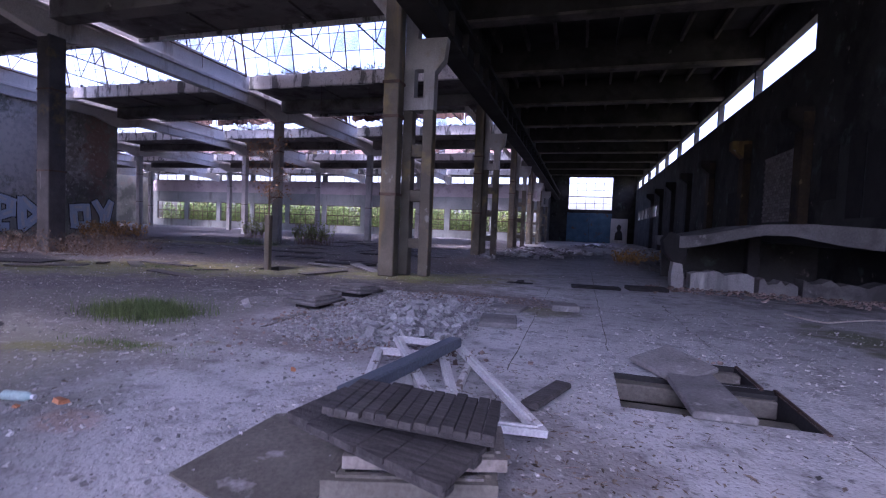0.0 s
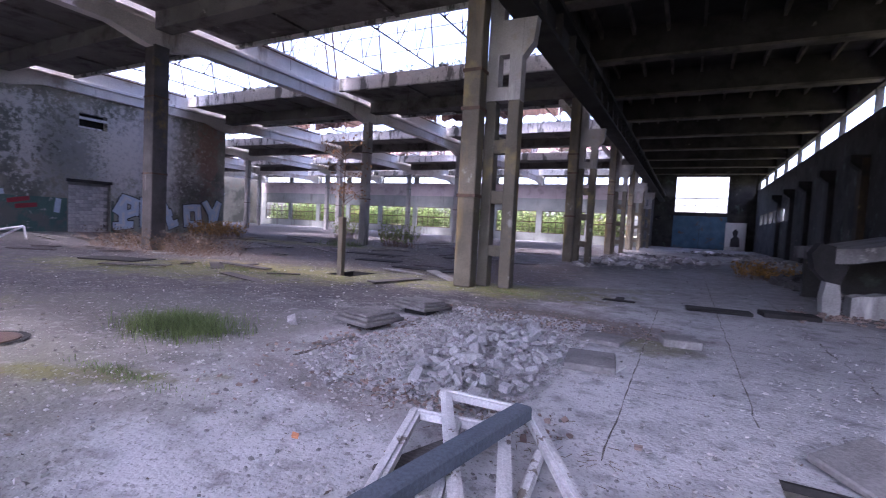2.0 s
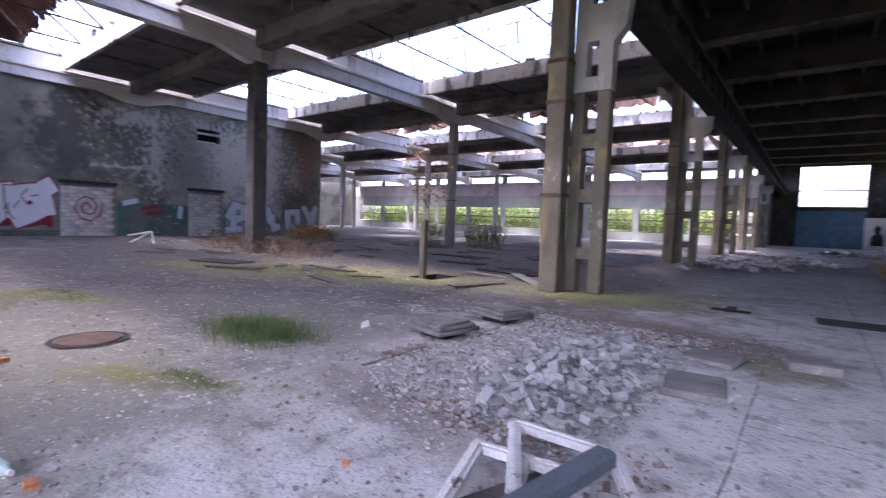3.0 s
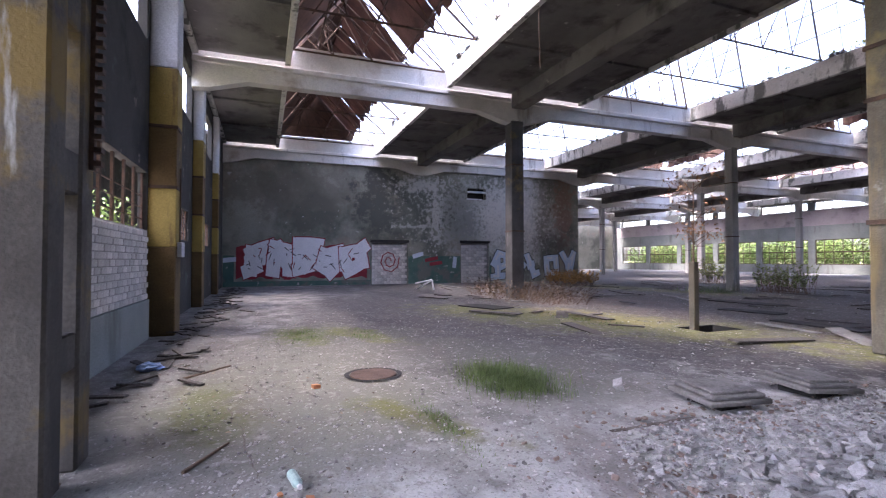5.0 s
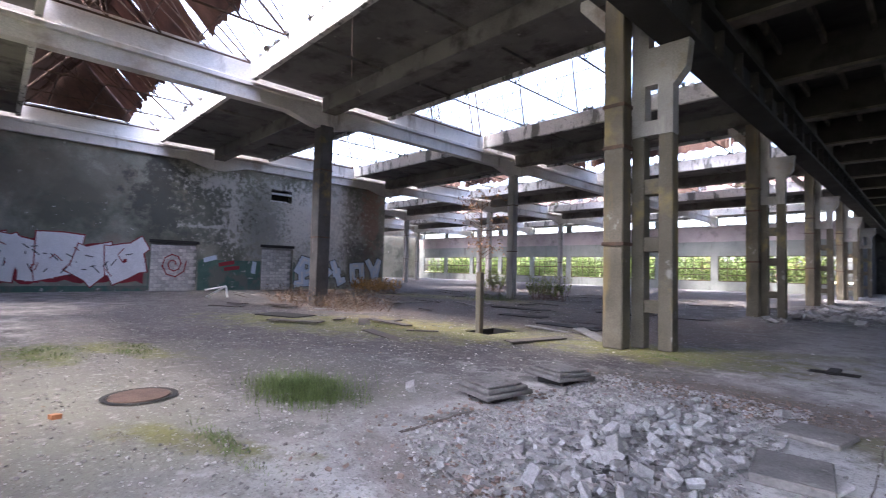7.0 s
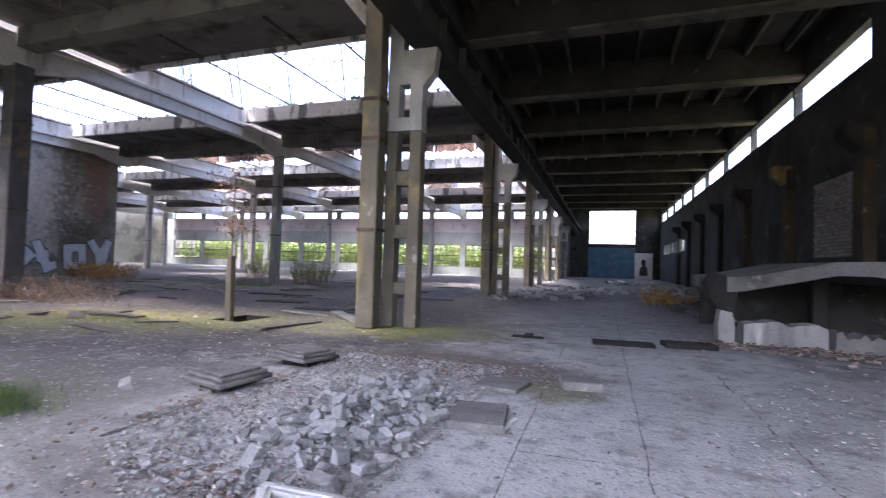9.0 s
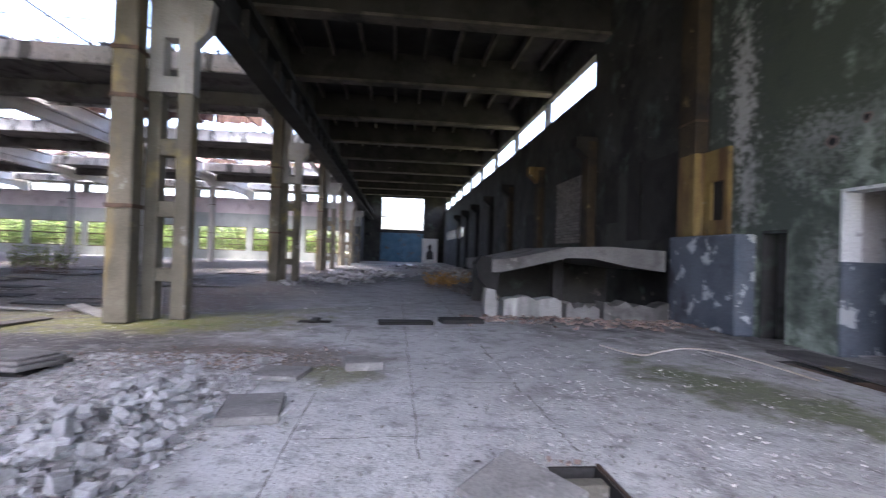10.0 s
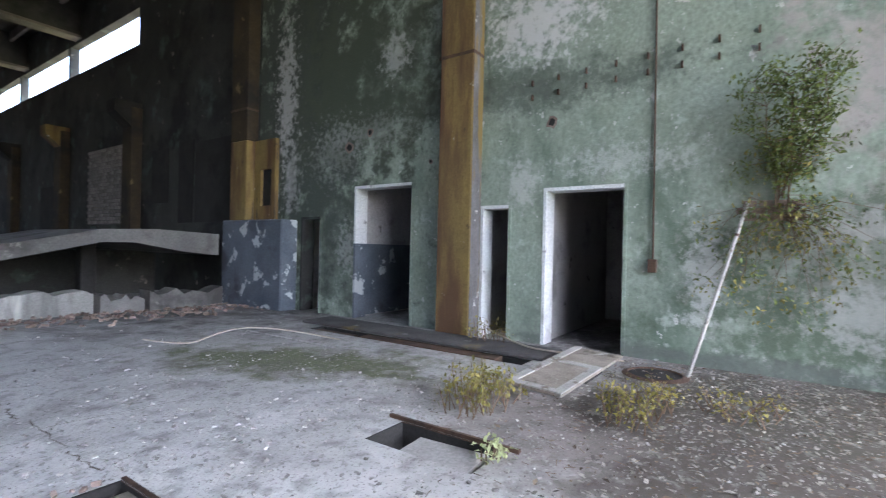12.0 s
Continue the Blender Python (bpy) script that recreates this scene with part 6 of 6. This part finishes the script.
part("broken_leg", prism([(2.6, 0), (2.87, 0), (2.88, 0.3), (2.83, 0.62), (2.62, 0.66), (2.58, 0.35)], 0.4, "y", 13.92), M_CONC, pf, "broken white-plastered stump")
part("broken_head", prism([(2.62, 0.66), (2.83, 0.62), (2.92, 0.8), (2.96, 1.02), (2.74, 1.03), (2.74, 1.36), (2.5, 1.42), (2.36, 1.2), (2.42, 0.9)], 0.5, "y", 13.97), M_DARK, pf, "dark crumbling concrete head")
random.seed(21)
for a, b, top in ((3.05, 4.45, 0.42), (4.5, 5.3, 0.3), (5.35, 6.95, 0.36)):
    n_ = 9
    up = [(b - (b - a) * i / n_, top + random.uniform(-0.07, 0.09)) for i in range(n_ + 1)]
    # Greyer material towards the east wall puts the dimness there into the plaster.
    part("base_wall", prism([(a, 0), (b, 0)] + up, 0.5, "y", 14.0 - 0.13 * (a - 3)), M_CONC if a < 4 else M_LID if a < 5 else M_SLABU, pf, "broken white-plastered base wall, dimmed in colour")
part("back_wall", B(2.9, 7.19, 17.6, 17.8, 0, 1.2), M_DARKWALL, pf)
part("post", B(4.75, 5.05, 15.6, 15.9, 0, 1.4, bev=0.02), M_DARK, pf)
bm = bmesh.new()
for k in range(420):
    x = random.uniform(2.0, 7.1)
    lump(bm, (x, 13.55 - 0.1 * (x - 3) + random.gauss(0, 0.45), 0.02), random.uniform(0.012, 0.06))
stuff("platform_rubble", bm, M_REDBRICK, "reddish broken brick rubble before the platform", "rubble")
bp = thing("brick_panel", "pale brick infill panel in the dark wall", "brickwork", (0, 0, 0), "", "structure")
part("panel", B(WALL_E - 0.06, WALL_E - 0.003, 20.1, 23.3, 2.0, 4.6), M_COLD, bp)
brick2 = mesh("brick", B(-0.02, 0.02, -0.12, 0.12, -0.05, 0.05, bev=0.006), M_DIMBRICK)
for r in range(22):
    for k in range(12):
        ob = new("brick", brick2)
        ob.parent = bp
        ob.location = (WALL_E - 0.07, 20.26 + 0.26 * k + (0.1 if r % 2 else 0), 2.08 + 0.118 * r)
# Flat dark sheets on the uncut wall stand for the shade of recesses.
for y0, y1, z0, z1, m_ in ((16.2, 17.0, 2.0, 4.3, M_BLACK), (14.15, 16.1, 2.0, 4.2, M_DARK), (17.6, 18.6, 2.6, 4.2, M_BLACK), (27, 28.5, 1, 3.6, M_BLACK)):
    solid("trim_recess", B(WALL_E - 0.02, WALL_E - 0.004, y0, y1, z0, z1), m_, "flat dark sheet standing for a shaded doorless recess in the wall", "recess")

random.seed(52)
bm = bmesh.new()
for k in range(240):
    x, y = random.uniform(2.9, 7.0), random.gauss(21.2, 1.5)
    h = 0.75 * max(0.05, 1 - abs(x - 5.4) / 2.6) * max(0.05, 1 - abs(y - 21.2) / 3.2)
    lump(bm, (x, y, random.uniform(0.02, h + 0.05)), random.uniform(0.08, 0.34), 0.6)
stuff("sooty_heap", bm, M_COLD, "dark heap of rubble behind the platform", "rubble")

# ---- rubble and boards far down the aisle ----
bm = bmesh.new()
for k in range(420):
    x, y = random.choice(((random.gauss(-1.5, 1.4), random.gauss(33, 2.5)), (random.gauss(3, 1.5), random.gauss(50, 2)), (random.gauss(-2.5, 1.0), random.gauss(27, 2)), (random.gauss(4.5, 0.8), random.gauss(40, 5))))
    lump(bm, (max(-4, x), y, 0.06), random.uniform(0.05, 0.32), 0.4)
stuff("aisle_rubble", bm, M_RUBBLE, "heaps of rubble and boards far down the crane bay", "rubble")
wh = thing("white_sheet", "crumpled white sheet lying far down the aisle", "sheet", (1.6, 46, 0))
bm = bmesh.new()
bmesh.ops.create_grid(bm, x_segments=9, y_segments=9, size=0.9)
for v in bm.verts:
    v.co.z = 0.25 + 0.25 * noise.noise(v.co * 1.7)
part("cloth", bm, M_WHITEP, wh)
for x, y, w, d, yaw in ((-9.5, 16.0, 1.6, 0.6, 8), (-6.9, 14.6, 2.0, 0.5, -4), (-11.5, 18.5, 2.4, 0.7, 5), (-8.0, 20.0, 1.8, 0.6, 0), (-13.5, 9.5, 1.6, 0.9, 20)):
    plate(x, y, w, d, 0.035, yaw, "dark lifted floor plate in the hall", m_=M_DARK)
random.seed(63)
bm, bm2 = bmesh.new(), bmesh.new()
for k in range(170):
    x, y = random.uniform(-24, -5.2), random.uniform(8.5, 34)
    if noise.noise((x * 0.35, y * 0.35, 2.0)) < -0.05 or (-8.4 < x < -6.7 and 11 < y < 13):
        continue
    q = pose(x, y, 0.015 + random.uniform(0, 0.05), random.uniform(-5, 5), random.uniform(-5, 5), random.gauss(10, 35))
    w = random.uniform(0.2, 0.9)
    box(bm if k % 4 else bm2, -w, w, -random.uniform(0.04, 0.2), random.uniform(0.04, 0.2), -0.012, 0.015, q)
stuff("floor_boards", bm, M_WOODG, "dark loose boards and broken floor blocks in the hall", "debris")
stuff("floor_boards", bm2, M_LID, "pale broken boards and slabs in the hall", "debris")
tb = thing("trestle", "small white broken trestle standing in the hall", "trestle", (-22.6, 10.6, 0))
bm = bmesh.new()
for a, b in (((-0.3, -0.4, 0), (0.1, 0.3, 0.5)), ((0.2, 0.35, 0), (0.1, 0.3, 0.5)), ((0.1, 0.3, 0.5), (-0.2, -0.5, 0.32))):
    bar(bm, a, b, 0.04, 5)
part("bars", bm, M_WHITEP, tb)
bm = bmesh.new()
for k in range(120):
    x, y = random.uniform(-27, -5), 1.35 + abs(random.gauss(0, 0.4))
    q = pose(x, y, 0.02 + random.uniform(0, 0.05), random.uniform(-8, 8), random.uniform(-8, 8), random.uniform(0, 180))
    box(bm, -random.uniform(0.08, 0.4), 0.1, -0.04, 0.04, -0.01, 0.012, q)
stuff("board_debris", bm, M_WOODG, "splintered boards and litter along the south wall", "debris")
bag = thing("plastic_bag", "crumpled blue plastic bag by the south wall", "bag", (-7.3, 1.5, 0.05))
bm = bmesh.new()
bmesh.ops.create_icosphere(bm, subdivisions=3, radius=0.14)
for v in bm.verts:
    v.co *= 1 + 0.5 * noise.noise(v.co * 14)
    v.co.z *= 0.45
part("film", bm, M_BLUEBAG, bag)
bot = thing("plastic_bottle", "pale green plastic bottle lying on the floor", "bottle", (-3.23, 3.1, 0.035))
bm = bmesh.new()
bar(bm, (-0.11, 0, 0), (0.05, 0.03, 0), 0.033, 12)
bar(bm, (0.05, 0.03, 0), (0.09, 0.038, 0), 0.033, 12, 0.014)
part("body", bm, M_BOTTLE, bot)
bm = bmesh.new()
bar(bm, (0.091, 0.038, 0), (0.115, 0.043, 0), 0.016, 10)
part("cap", bm, M_WHITEP, bot, "white cap")
random.seed(71)
for x, y, r_ in ((-2.95, 3.19, 0.045), (-3.1, 3.02, 0.03), (-5.64, 3.49, 0.06), (-1.95, 4.4, 0.025)):
    bk = thing("brick_piece", "orange chip of broken brick on the floor", "brick", (x, y, 0.012), "brick chips on the floor")
    bm = bmesh.new()
    lump(bm, (0, 0, 0.006), r_, 0.45)
    part("chip", bm, M_CLAY, bk)
for a, b in (((-6.58, 2.0, 0.02), (-7.12, 2.5, 0.03)), ((-3.68, 2.4, 0.012), (-4.15, 2.66, 0.012))):
    rd = thing("stick", "dark stick lying on the floor", "stick", a, "sticks on the floor")
    bm = bmesh.new()
    bar(bm, (0, 0, 0), tuple(Vector(b) - Vector(a)), 0.014, 6, 0.009)
    part("rod", bm, M_TWIG, rd)
# hanging wires under the slabs
for x, y, l_ in ((-10, 9.29, 1.6), (-13.2, 15.1, 1.1), (-7.5, 21.29, 1.5), (-9.5, 21.29, 0.9), (-12, 21.29, 1.3)):
    wz = thing("hanging_wire", "thin wire hanging from the roof edge", "wire", (x, y, S_LO), "hanging wires")
    bm = bmesh.new()
    bar(bm, (0, 0, 0.05), (0.03, 0.02, -l_), 0.008, 4)
    part("strand", bm, M_STEEL, wz)

# ---- joints and cracks in the aisle floor ----
def joint(pts, w):
    bm = bmesh.new()
    for (x0, y0), (x1, y1) in zip(pts, pts[1:]):
        d = Vector((x1 - x0, y1 - y0, 0))
        n_ = Vector((-d.y, d.x, 0)).normalized() * w * random.uniform(0.1, 0.5)
        n2 = Vector((-d.y, d.x, 0)).normalized() * w * random.uniform(0.1, 0.5)
        a, b = Vector((x0, y0, 0.003)), Vector((x1, y1, 0.003))
        bm.faces.new([bm.verts.new(p) for p in (a - n_, b - n2, b + n2, a + n_)])
    solid("trim_joint", bm, M_JOINT, "dark open joint in the concrete floor", "joint")


def wavy(x0, y0, x1, y1, n, amp):
    return [(x0 + (x1 - x0) * i / n + random.uniform(-amp, amp), y0 + (y1 - y0) * i / n + random.uniform(-amp, amp)) for i in range(n + 1)]


for a, b, w in ((6.5, 7.0, 0.022), (7.08, 7.9, 0.014), (8.0, 8.35, 0.026), (8.5, 9.4, 0.012), (9.5, 10.6, 0.03), (10.9, 12.4, 0.012), (13, 16, 0.02), (17, 22, 0.02)):
    joint(wavy(1.88 + 0.02 * math.sin(a * 3), a, 1.89 + 0.02 * math.sin(b * 5), b, 10, 0.022), w)
joint(wavy(0.72, 6.4, 0.74, 22, 60, 0.012), 0.016)
joint(wavy(-0.22, 5.2, -0.26, 12, 40, 0.012), 0.016)
joint(wavy(0.72, 8.3, 1.88, 8.35, 10, 0.012), 0.014)
joint(wavy(-0.22, 6.75, 0.72, 6.8, 8, 0.012), 0.012)
joint(wavy(1.9, 7.6, 5.2, 7.2, 24, 0.02), 0.01)
joint(wavy(2.1, 4.65, 2.6, -1.0, 30, 0.02), 0.014)
joint(wavy(-3.28, 5.72, -3.3, 6.75, 6, 0.01), 0.09)
joint(wavy(-5.2, 2.6, -3.4, 2.9, 14, 0.03), 0.016)
joint(wavy(-8.5, 7.4, -5.2, 8.3, 16, 0.03), 0.05)
joint(wavy(-13, 6.2, -8.5, 7.4, 16, 0.04), 0.05)

tr = thing("toothed_rail", "dark toothed steel rail fixed to the column", "rail", (-4.14, 1.702, 2.15))
part("strip", B(-0.03, 0.03, 0, 0.03, 0, 2.3), M_STEEL, tr)
tooth = mesh("tooth", B(-0.04, 0.04, 0, 0.05, -0.02, 0.02), M_STEEL)
for k in range(22):
    ob = new("tooth", tooth)
    ob.parent = tr
    ob.location = (0, 0.03, 0.05 + 0.1 * k)

# crumbled pale litter along the foot of the green wall
bm = bmesh.new()
random.seed(91)
for k in range(3600):
    x, y = random.choice(((random.uniform(5.6, 7.42), random.uniform(0.6, 3.9)), (random.gauss(4.6, 1.0), random.gauss(3.4, 0.7)), (random.gauss(6.6, 0.5), random.uniform(0.8, 4.6))))
    if x > 7.43 or math.hypot(x - 6.68, y - 4.15) < 0.4 or (3.2 < x < 3.8 and 4.5 < y < 5.7):
        continue
    if random.random() < 0.5:
        leaves(bm, [(x, y, 0.012)], random.uniform(0.015, 0.035), 0.75)
    else:
        lump(bm, (x, y, 0.006), random.choice((0.006, 0.009, 0.013, 0.02)), 0.4)
stuff("wall_litter", bm, M_WLITTER, "pale flakes of paint, plaster and dry leaves below the green wall", "debris")

# plants and rubbish along the slab edges under the roof openings
bm, bm2, bm3 = bmesh.new(), bmesh.new(), bmesh.new()
random.seed(77)
for yc in GRID_Y[:3]:
    for side in (-2.9, 2.9):
        for k in range(150):
            x, y = random.uniform(-27.5, -5), yc + side + random.gauss(0, 0.12)
            if abs(x + 16.4) < 0.5:
                continue
            u = random.random()
            if u < 0.55:
                lump(bm, (x, y, S_HI + 0.03), random.uniform(0.03, 0.14), 0.7)
            elif u < 0.9:
                for _ in range(5):
                    bar(bm2, (x + random.gauss(0, 0.06), y, S_HI), (x + random.gauss(0, 0.18), y + random.gauss(0, 0.15), S_HI + random.uniform(0.12, 0.4)), 0.006, 3, 0.002)
                leaves(bm3, clump((x, y, S_HI + 0.2), (0.2, 0.12, 0.16), 10), 0.05)
            else:
                bar(bm2, (x, y, S_HI + 0.02), (x + random.uniform(-0.9, 0.9), y + random.uniform(-0.2, 0.2), S_HI + random.uniform(0.02, 0.3)), 0.02, 4)
stuff("roof_debris", bm, M_SLABU, "dark broken glass, bitumen and concrete rubbish along the slab edges", "debris")
stuff("roof_twigs", bm2, M_TWIG, "dry stalks and splinters along the slab edges", "debris")
stuff("roof_plants", bm3, M_LEAF, "low weeds growing along the roof slab edges", "weeds")
